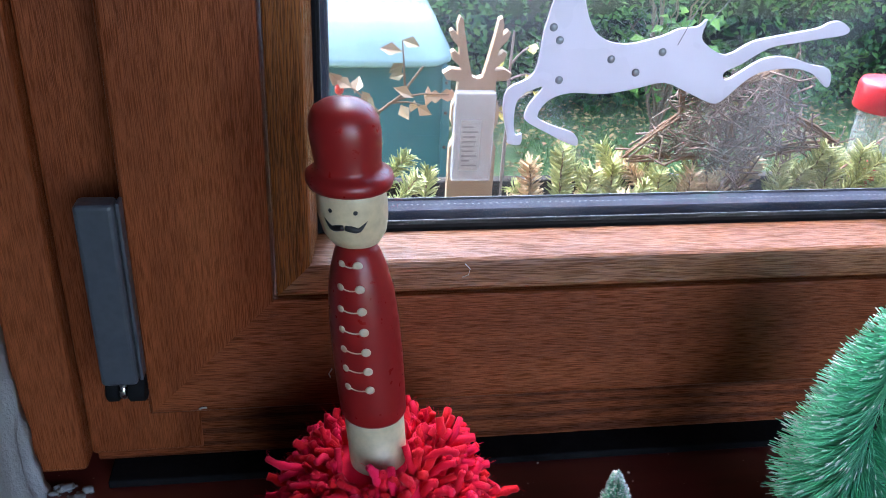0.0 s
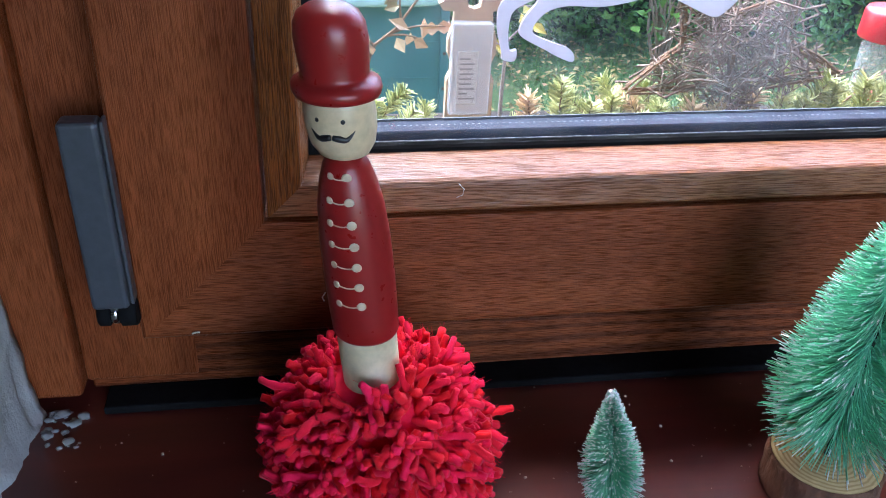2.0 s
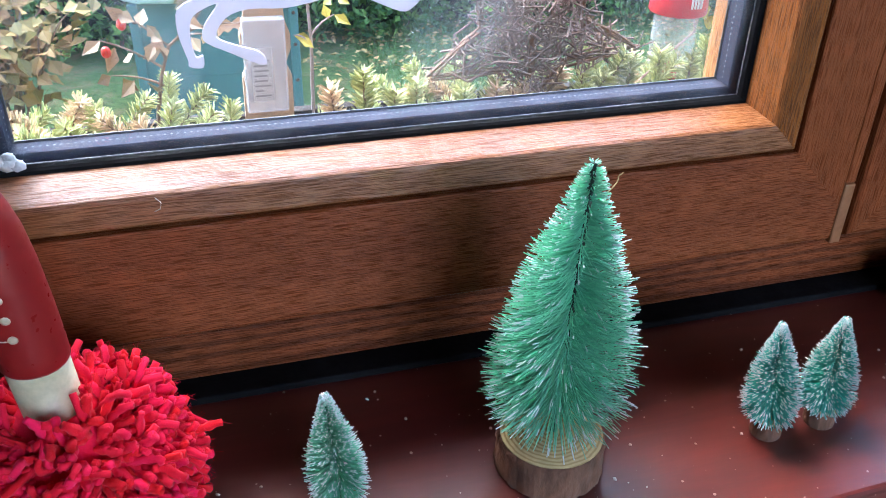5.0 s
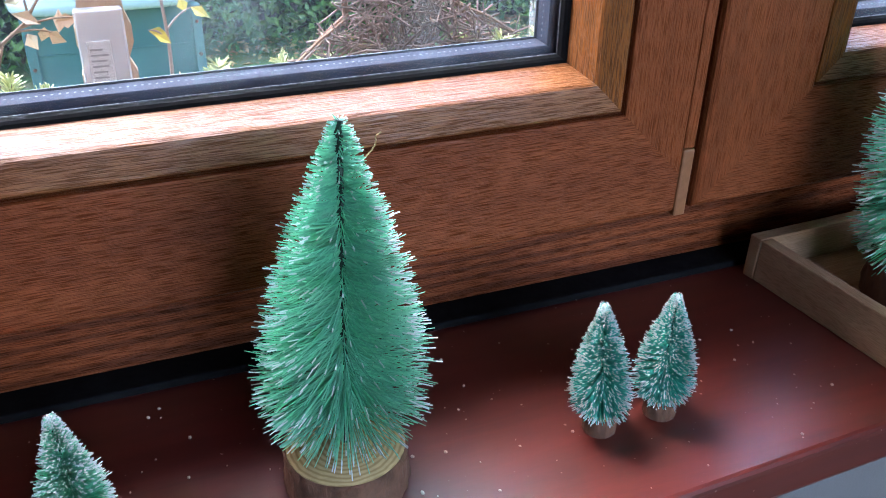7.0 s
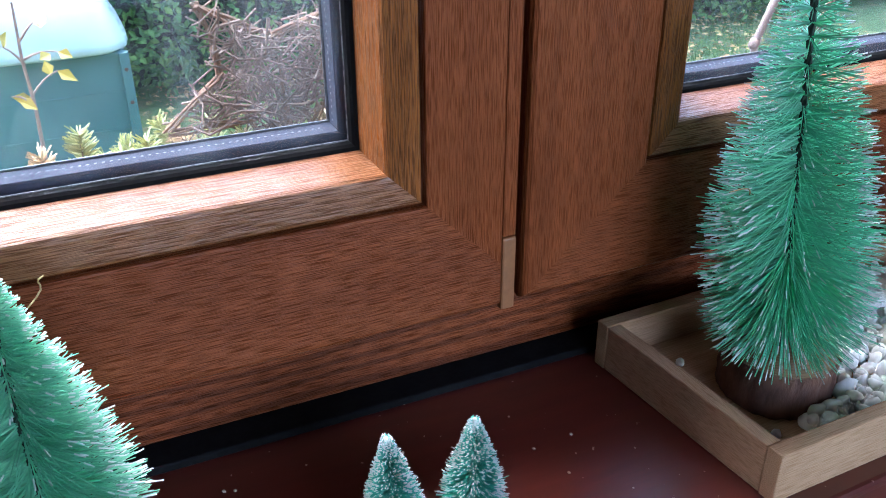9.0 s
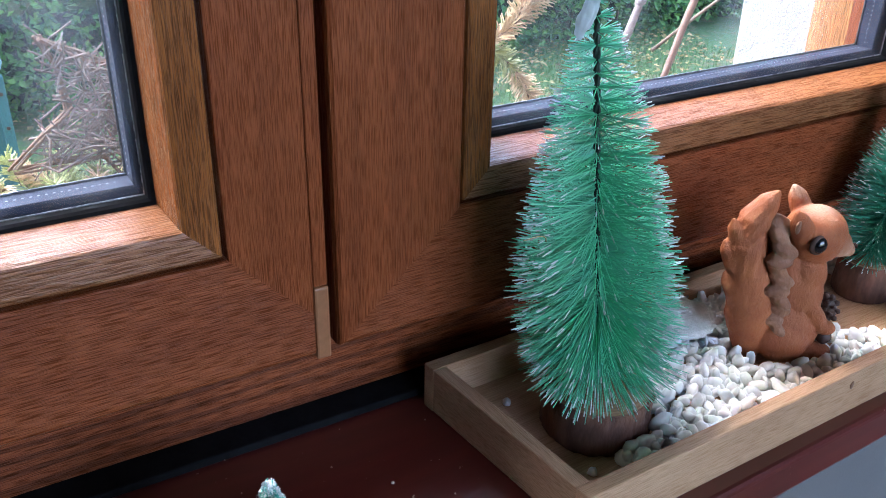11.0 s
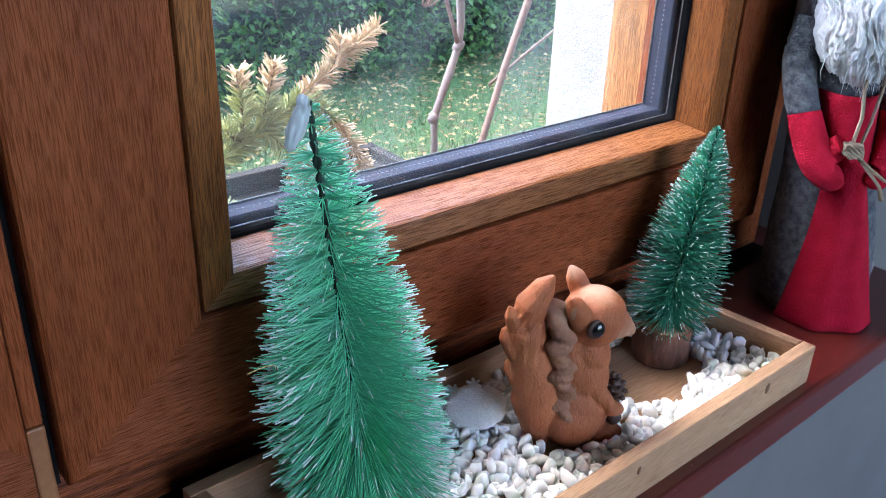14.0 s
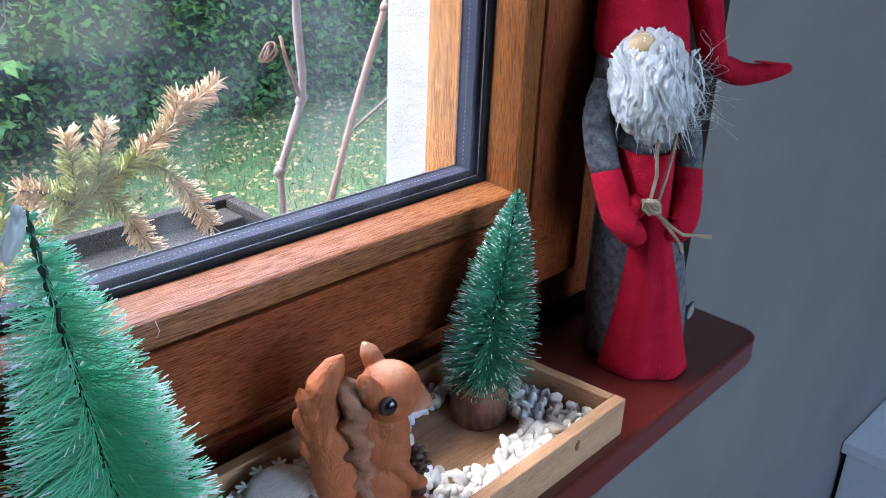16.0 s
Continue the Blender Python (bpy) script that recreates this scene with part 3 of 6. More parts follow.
def bark_mat(name, c1, c2):
    m, nt, b = nodes_of(name)
    v = coords(nt, (1, 1, 0.35))
    n1, n2 = noise_tex(nt, v, 130, 5, 0.6), noise_tex(nt, coords(nt, (1, 1, 1)), 45, 4)
    col = mix(nt, grey(nt, n1, 0, 1), c1, c2)
    col = mix(nt, grey(nt, n2, 0, 0.5), col, (0.05, 0.03, 0.022))
    link(nt, col, b.inputs["Base Color"])
    b.inputs["Roughness"].default_value = 0.85
    bump(nt, b, n1, 1.0, 0.0025)
    return m


def endgrain(name, late, early):
    m, nt, b = nodes_of(name)
    w = nt.nodes.new("ShaderNodeTexWave")
    w.wave_type, w.rings_direction = "RINGS", "Z"
    w.inputs["Scale"].default_value, w.inputs["Distortion"].default_value = 130, 3.0
    w.inputs["Detail"].default_value = 3
    link(nt, coords(nt, (1, 1, 1)), w.inputs["Vector"])
    fine = noise_tex(nt, coords(nt, (1, 1, 1)), 300, 3)
    col = ramp(nt, w.outputs["Fac"], [(0.1, late), (0.7, early)])
    col = mix(nt, grey(nt, fine, 0, 0.4), col, (0.28, 0.18, 0.08))
    link(nt, col, b.inputs["Base Color"])
    b.inputs["Roughness"].default_value = 0.8
    bump(nt, b, fine, 0.3, 0.0004)
    return m


M_BARK = bark_mat("grey_brown_bark", (0.11, 0.048, 0.028), (0.28, 0.13, 0.075))
M_BARK2 = bark_mat("red_brown_bark", (0.085, 0.034, 0.022), (0.24, 0.11, 0.065))
M_END = endgrain("pale_end_grain", (0.40, 0.26, 0.11), (0.62, 0.44, 0.21))
M_END2 = endgrain("brown_end_grain", (0.17, 0.095, 0.05), (0.28, 0.17, 0.095))
M_WIRE = plain("dark_twisted_wire", (0.015, 0.035, 0.028), (0.03, 0.06, 0.045), 90, 0.5, 0.1, metal=0.4)
M_FROST = plain("white_frost_flock", (0.72, 0.76, 0.76), (0.85, 0.88, 0.88), 300, 0.8, 0.3)
def thin(m, share, tint):
    """Lets light through a thin surface: mixes a translucent shader into material m."""
    nt = m.node_tree
    b, out = nt.nodes["Principled BSDF"], nt.nodes["Material Output"]
    tl, mx = nt.nodes.new("ShaderNodeBsdfTranslucent"), nt.nodes.new("ShaderNodeMixShader")
    tl.inputs["Color"].default_value = (*tint, 1)
    mx.inputs[0].default_value = share
    link(nt, b.outputs[0], mx.inputs[1])
    link(nt, tl.outputs[0], mx.inputs[2])
    link(nt, mx.outputs[0], out.inputs["Surface"])
    return m


def bristle_mat(name, c1, c2):
    return thin(plain(name, c1, c2, 90, 0.26, 0.0, vary=0.3, spec=0.7, speck=0.05), 0.50, c2)


M_MINT = bristle_mat("mint_green_bristle", (0.17, 0.55, 0.37), (0.36, 0.75, 0.55))
M_GREEN = bristle_mat("green_bristle", (0.16, 0.63, 0.39), (0.34, 0.80, 0.58))
M_TEAL = bristle_mat("blue_green_bristle", (0.08, 0.52, 0.42), (0.20, 0.66, 0.56))
M_DEEP = bristle_mat("deep_green_bristle", (0.05, 0.30, 0.19), (0.14, 0.46, 0.33))


def brush_tree(at, tip, stump, prof, count, mat, bark, rad, frost, label, group, clump=0, droop=0.35, rise=0.25, seed=1, flatten=None, thick_frost=1.0, swirl=0, tiers=0):
    """Bottle-brush tree: a log foot, a twisted wire and radial bristles. prof: (share of height, radius) pairs."""
    r = random.Random(seed)
    tree = base("bottlebrush_tree", at, label, "decorative tree", group)
    sr, sh = stump
    bm = bmesh.new()
    ring = [(sr * 0.96, 0), (sr, sh * 0.08), (sr * 1.0, sh * 0.35), (sr * 0.985, sh * 0.7), (sr * 0.99, sh * 0.93), (sr * 0.955, sh)]
    ring = [(a_ + (b_ - a_) * q, c_ + (d_ - c_) * q) for (a_, c_), (b_, d_) in zip(ring, ring[1:]) for q in (0, 0.5)] + [ring[-1]]
    rings = lathe(bm, ring, 72)
    for rg in rings[:-1]:
        for i, v in enumerate(rg):
            k = 1 + 0.045 * noise.noise(Vector((i * 0.45, v.co.z * 160, seed))) + 0.055 * noise.noise(Vector((i * 1.3, v.co.z * 60, seed + 5)))
            v.co.x *= k
            v.co.y *= k
    st = part("log_foot", bm, bark, tree, smooth=False)
    bm = bmesh.new()
    lathe(bm, [(sr * 0.95, 0), (sr * 0.945, 0.0006), (0.0005, 0.0008)], 32)
    for v in bm.verts:
        v.co.z += sh - 0.0001
    part("cut_face", bm, M_END2 if bark is M_BARK2 else M_END, st, "sawn log face")
    foot, top = Vector((0, 0, sh * 0.8)), Vector(tip)
    axis = lambda s: foot.lerp(top, s) + Vector((0, 0, 0))
    length = (top - foot).length
    v, f = [], []
    for ph in (0, math.pi):
        tube(v, f, [axis(k / 60) + Vector((0.0007 * math.cos(k * 1.3 + ph), 0.0007 * math.sin(k * 1.3 + ph), 0)) for k in range(61)], 0.0011 if sr > 0.012 else 0.0004, 5)
    raw("wire_stem", v, f, M_WIRE, tree)

    def radius(s):
        for (s0, r0), (s1, r1) in zip(prof, prof[1:]):
            if s0 <= s <= s1:
                return r0 + (r1 - r0) * (s - s0) / (s1 - s0)
        return prof[-1][1]
    v, f, fv, ff = [], [], [], []
    dirn = (top - foot).normalized()
    u = dirn.orthogonal().normalized()
    w = dirn.cross(u)
    s0 = prof[0][0]
    for k in range(count):
        s = s0 + (1 - s0) * (1 - (1 - (k + r.random()) / count) ** 0.85)
        if tiers and s > 0.55:
            ring_s = (math.floor(s * tiers) + 0.5) / tiers
            s = s + (ring_s - s) * 0.82 * min(1, (s - 0.55) * 5)
            if r.random() < 0.25 + 0.40 * (s - 0.55) / 0.45:
                continue
        a = r.uniform(0, 2 * math.pi)
        if swirl:
            a = (k * swirl) % (2 * math.pi) + r.gauss(0, 0.16)
        R = radius(s) * (1 + r.gauss(0, 0.055)) * (1 + 0.10 * noise.noise(Vector((math.cos(a) * 1.6, math.sin(a) * 1.6, s * 9 + seed))))
        d = u * math.cos(a) + w * math.sin(a)
        if flatten:
            k2 = flatten(d, s)
            if k2 < 0.05:
                continue
            R *= k2
        q = (s - s0) / (1 - s0)
        tilt = -droop * max(0, 1 - q * 3.2) + rise * min(1, q * 1.5) + r.gauss(0, 0.17)
        e = (d * math.cos(tilt) + dirn * math.sin(tilt) + Vector((r.gauss(0, 0.10), r.gauss(0, 0.10), r.gauss(0, 0.10)))).normalized()
        p0 = axis(s)
        p1 = p0 + e * R
        if p1.z < 0.0015:
            p1.z = 0.0015
        if math.hypot(p1.x, p1.y) < sr and p1.z < sh:
            p1.z = sh + 0.001
        spike(v, f, p0 + e * (R * 0.04), p1, rad, 0.7)
        if r.random() < frost:
            spike(fv, ff, p0.lerp(p1, 1 - 0.13 * r.uniform(0.3, 1.4)), p1 + e * rad, rad * (0.95 + 0.25 * thick_frost), 0.85)
    raw("bristles", v, f, mat, tree)["kind"] = "stuff"
    if ff:
        o = raw("frost", fv, ff, M_FROST, tree)
        o["kind"], o["label"] = "stuff", "white frost on the bristle ends"
    return tree


def parted(fx, fy, width, keep):
    """Bristles thin out towards one side, so that the wire shows."""
    n = Vector((fx, fy, 0)).normalized()
    pick = random.Random(99)

    def share(d, s):
        c = d.dot(n)
        if c > width and pick.random() > keep(s):
            return 0
        return 1.0
    return share


G = "bottlebrush trees on the sill"
BIG = [(0.15, 0.027), (0.20, 0.0335), (0.28, 0.0365), (0.42, 0.0330), (0.58, 0.0262), (0.75, 0.0178), (0.9, 0.0092), (1.0, 0.003)]
tree_a = brush_tree((0.2400, 0.2505, 0), (0.002, -0.007, 0.175), (0.0275, 0.022), BIG, 4500, M_MINT, M_BARK, 0.00029, 0.34,
           "mint-green bristle tree on a bark log slice, standing on the sill", G, seed=3, droop=0.30, rise=0.15,
           flatten=parted(0.1, -1, 0.62, lambda s: 0.55 if s < 0.3 else 0.22), thick_frost=0.9)
T2 = [(0.12, 0.036), (0.17, 0.0425), (0.27, 0.0425), (0.42, 0.0375), (0.6, 0.0295), (0.78, 0.020), (0.92, 0.0105), (1.0, 0.003)]
tree_b = brush_tree((0.587, 0.268, 0.0065), (-0.027, 0.0, 0.2300), (0.029, 0.026), T2, 5000, M_GREEN, M_BARK2, 0.00030, 0.40,
           "tall green bristle tree with white tips, in the tray", G, seed=5, droop=0.45, rise=0.05,
           flatten=parted(-0.45, -0.9, 0.66, lambda s: 0.8 if s < 0.3 else 0.22), thick_frost=0.9, tiers=34)
bm = bmesh.new()
blob(bm, (-0.0325, -0.002, 0.2220), (0.0034, 0.0030, 0.0100), 4, 0, 0.30, 2.2, rot=Euler((0, radians(24), 0)).to_matrix())
blob(bm, (-0.0295, -0.001, 0.2290), (0.0022, 0.0022, 0.0040), 3, 0, 0.30, 2.5)
part("snow_cap", bm, thin(plain("clear_glue", (0.66, 0.70, 0.71), (0.80, 0.83, 0.84), 200, 0.4, 0.4, 500), 0.6, (0.85, 0.88, 0.89)), tree_b, "blob of white glue on the top")
for tr, p0, p1 in ((tree_a, (0.012, -0.001, 0.156), (0.020, -0.003, 0.168)), (tree_b, (-0.052, -0.012, 0.128), (-0.064, -0.014, 0.134))):
    v, f = [], []
    a, b = Vector(p0), Vector(p1)
    tube(v, f, [a.lerp(b, k / 6) + Vector((0.002 * math.sin(k * 0.9), 0, 0.0015 * math.sin(k * 0.7))) for k in range(7)], 0.00028, 5)
    raw("loose_fibre", v, f, M_END, tr)["label"] = "loose straw-coloured fibre"
T3 = [(0.07, 0.0245), (0.17, 0.0315), (0.34, 0.0300), (0.5, 0.0252), (0.68, 0.0188), (0.85, 0.0115), (1.0, 0.003)]
tree_c = brush_tree((0.8395, 0.2915, 0.0065), (0.0335, 0.0065, 0.1530), (0.0192, 0.0265), T3, 2700, M_DEEP, M_BARK2, 0.00030, 0.28,
           "dark green frosted bristle tree on a small log, in the tray", G, seed=8, droop=0.40, rise=0.40, thick_frost=0.35)
MINI = [(0.09, 0.009), (0.17, 0.0148), (0.32, 0.0145), (0.5, 0.0118), (0.7, 0.0082), (0.88, 0.0045), (1.0, 0.0022)]
for at, tip, mat, seed, lab in (((0.1315, 0.2460, 0), (-0.0035, 0.0125, 0.0640), M_MINT, 21, "tiny snowy mint bristle tree standing alone on the sill"),
                                ((0.3630, 0.2410, 0), (-0.001, 0.0065, 0.0675), M_TEAL, 22, "tiny snowy teal bristle tree in a pair"),
                                ((0.3970, 0.2410, 0), (0.002, 0.0040, 0.0660), M_TEAL, 23, "tiny snowy teal bristle tree in a pair")):
    t = brush_tree(at, tip, (0.0082, 0.0105), MINI, 2600, mat, M_BARK, 0.00027, 0.70, lab, "tiny bottlebrush trees", seed=seed, droop=0.5, rise=0.5, thick_frost=0.55)
    bm = bmesh.new()
    blob(bm, (tip[0], tip[1], tip[2] - 0.003), (0.0022, 0.0022, 0.0045), 2, 0, 0.2, 4)
    part("snow_cap", bm, M_FROST, t, "white snowy top")


# ---- wooden tray with pebbles ----
def pine(name, axis):
    m = foil(name, axis, (0.42, 0.235, 0.130), (0.52, 0.32, 0.19), (0.60, 0.40, 0.25), rough=0.6, pore=0.35)
    return m


M_PINE_X, M_PINE_Y = pine("pine_along", 0), pine("pine_across", 1)
M_KNOT = plain("pine_knot", (0.14, 0.06, 0.025), (0.22, 0.10, 0.045), 200, 0.6, 0.2)
tray = base("wooden_tray", (0.5322, 0.2062, 0), "shallow unvarnished pine tray of white pebbles and ornaments", "tray", rot=1.7)
TL, TD, TH, TT = 0.3712, 0.1276, 0.0285, 0.0085
SKEW = -0.08


def askew(bm):
    """The tray is nailed out of square: leans each board along its length."""
    for w_ in bm.verts:
        w_.co.x += SKEW * w_.co.y
    return bm


part("front_board", askew(boxed(0, TL, 0, TT, 0, TH, 0.0008)), M_PINE_X, tray)
part("back_board", askew(boxed(0, TL, TD - TT, TD, 0, TH, 0.0008)), M_PINE_X, tray)
part("left_board", askew(boxed(0.0003, TT, TT + 0.0002, TD - TT - 0.0002, 0.0002, TH - 0.0003, 0.0008)), M_PINE_Y, tray)
part("right_board", askew(boxed(TL - TT, TL - 0.0003, TT + 0.0002, TD - TT - 0.0002, 0.0002, TH - 0.0003, 0.0008)), M_PINE_Y, tray)
part("bottom_board", askew(boxed(TT, TL - TT, TT, TD - TT, 0.002, 0.0064)), M_PINE_X, tray)
for kx, kz, kr in ((0.3165, 0.0185, 0.0026), (0.1900, 0.020, 0.0018)):
    bm = bmesh.new()
    blob(bm, (kx, -0.0001, kz), (kr, 0.0004, kr * 1.5), 2, 0, 0.3, 2)
    part("knot", bm, M_KNOT, tray, "dark pine knot")

M_STONE = plain("white_marble_pebble", (0.80, 0.79, 0.77), (0.90, 0.90, 0.89), 150, 0.7, 0.2, 700, vary=0.08, sss=0.2, speck=0.12)


def pebbles():
    r = random.Random(31)
    v, f = [], []
    ico = bmesh.new()
    bmesh.ops.create_icosphere(ico, subdivisions=2, radius=1)
    iv = [x.co.copy() for x in ico.verts]
    idx = [[q.index for q in fc.verts] for fc in ico.faces]
    ico.free()
    placed = []
    R = Matrix.Rotation(radians(1.7), 3, "Z")

    def free(x, y):
        wx, wy = (R @ Vector((x + SKEW * y, y, 0)))[:2]
        wx, wy = wx + 0.5322, wy + 0.2062
        if math.hypot(wx - 0.587, wy - 0.268) < 0.033 or math.hypot(wx - 0.8395, wy - 0.2915) < 0.0225:
            return False
        if math.hypot((wx - 0.722) / 1.1, (wy - 0.268)) < 0.024:
            return False
        bare = math.hypot((wx - 0.812 - 0.5 * (wy - 0.275)) / 0.050, (wy - 0.283) / 0.036) < 1 + 0.25 * noise.noise(Vector((wx * 60, wy * 60, 4)))
        if bare:
            return r.random() < 0.0012
        if wx < 0.60:
            return wy < 0.25 and wx > 0.575 or r.random() < 0.001
        return True
    tries, cells = 0, {}
    while len(placed) < 1500 and tries < 26000:
        tries += 1
        x, y = r.uniform(TT + 0.004, TL - TT - 0.004), r.uniform(TT + 0.004, TD - TT - 0.004)
        if not free(x, y):
            continue
        s = r.uniform(0.0028, 0.0052)
        ci, cj = int(x / 0.012), int(y / 0.012)
        near = [p for a in (-1, 0, 1) for b in (-1, 0, 1) for p in cells.get((ci + a, cj + b), ()) if math.hypot(p[0] - x, p[1] - y) < (p[3] + s) * 0.70]
        z = 0.0066 + s * 0.62
        if near:
            top = max(p[2] for p in near)
            if top > 0.013:
                continue
            z = top + s * 0.7
        placed.append((x, y, z, s))
        cells.setdefault((ci, cj), []).append(placed[-1])
    for x, y, z, s in placed:
        rot = Euler((r.uniform(0, 6), r.uniform(0, 6), r.uniform(0, 6))).to_matrix()
        e = Vector((r.uniform(0.95, 1.45), r.uniform(0.75, 1.05), r.uniform(0.55, 0.85)))
        o = Vector((r.uniform(0, 90), r.uniform(0, 90), 0))
        n0 = len(v)
        cuts = [(Vector((r.gauss(0, 1), r.gauss(0, 1), r.gauss(0, 1))).normalized(), r.uniform(0.55, 0.8)) for _ in range(5)]
        for p in iv:
            q = p * (1.08 + 0.40 * noise.noise(p * 1.25 + o))
            for cn, cd in cuts:
                over = q.dot(cn) - cd
                if over > 0:
                    q = q - cn * (over * 0.9)
            q = rot @ Vector((q.x * e.x, q.y * e.y, q.z * e.z)) * s
            v.append((x + SKEW * y + q.x, y + q.y, max(z + q.z, 0.0066)))
        f += [[n0 + i for i in fc] for fc in idx]
    ob = raw("pebbles", v, f, M_STONE, smooth=True)
    ob.matrix_basis = pose(0.5322, 0.2062, 0, 0, 0, 1.7)
    tagged(ob, "loose white rounded pebbles spread in the tray", "pebbles", kind="stuff")


pebbles()

# felt ornament: a pale leaf and a snowflake lying on the pebbles
M_FELT = plain("white_felt", (0.62, 0.62, 0.62), (0.74, 0.74, 0.74), 120, 0.95, 0.5, 900, sheen=0.3)
orn = base("snowflake_ornament", (0.6830, 0.3020, 0.0240), "white snowflake ornament with a grey felt back lying on the pebbles", "ornament", rot=-24)
TILT = Matrix.Rotation(radians(17), 4, "X") @ Matrix.Rotation(radians(-6), 4, "Y")
M_FELTG = plain("grey_felt", (0.68, 0.66, 0.64), (0.80, 0.78, 0.76), 160, 0.95, 0.9, 900, sheen=0.2, dist=0.0012)
bm = bmesh.new()
lathe(bm, [(0.0005, 0.0026), (0.0150, 0.0024), (0.0185, 0.0018), (0.0190, 0.0008), (0.0182, 0.0002), (0.0005, 0.0001)], 48)
for w_ in bm.verts:
    k = 1 + 0.05 * noise.noise(w_.co * 300) + 0.03 * math.sin(math.atan2(w_.co.y, w_.co.x) * 20)
    w_.co.x, w_.co.y, w_.co.z = w_.co.x * k, w_.co.y * k * 0.85, w_.co.z + 0.0006 * noise.noise(w_.co * 220)
bm.transform(TILT)
part("pad", bm, M_FELTG, orn, "grey felt disc")
bm = bmesh.new()
v, f = [], []
for k in range(10):
    a = 2 * math.pi * k / 10 + 0.15
    c, s = Vector((math.cos(a), math.sin(a) * 0.85, 0)), Vector((-math.sin(a), math.cos(a) * 0.85, 0))
    tube(v, f, [c * 0.004, c * 0.018, c * 0.0245, c * 0.0262], [0.0012, 0.0012, 0.0013, 0.0007], 6)
    for sg in (-1, 1):
        tube(v, f, [c * 0.0195, c * 0.0225 + s * (0.0028 * sg), c * 0.0238 + s * (0.0040 * sg)], [0.0011, 0.0012, 0.0006], 6)
add(bm, v, f)
bm.transform(Matrix.Translation((0, 0, -0.0008)) @ TILT)
part("snowflake", bm, plain("white_plastic_snowflake", (0.78, 0.79, 0.82), (0.85, 0.86, 0.88), 90, 0.45, 0.1), orn, "white snowflake arms")


# ---- squirrel ----
def melted(bm, voxel, rounds):
    """Melts overlapping lumps into one smooth skin."""
    me = bpy.data.meshes.new("lumps")
    bm.to_mesh(me)
    bm.free()
    tmp = new("lumps", me)
    md = tmp.modifiers.new("r", "REMESH")
    md.mode, md.voxel_size = "VOXEL", voxel
    sm = tmp.modifiers.new("s", "SMOOTH")
    sm.factor, sm.iterations = 0.5, rounds
    dg = bpy.context.evaluated_depsgraph_get()
    out = bpy.data.meshes.new_from_object(tmp.evaluated_get(dg))
    bpy.data.objects.remove(tmp)
    return out


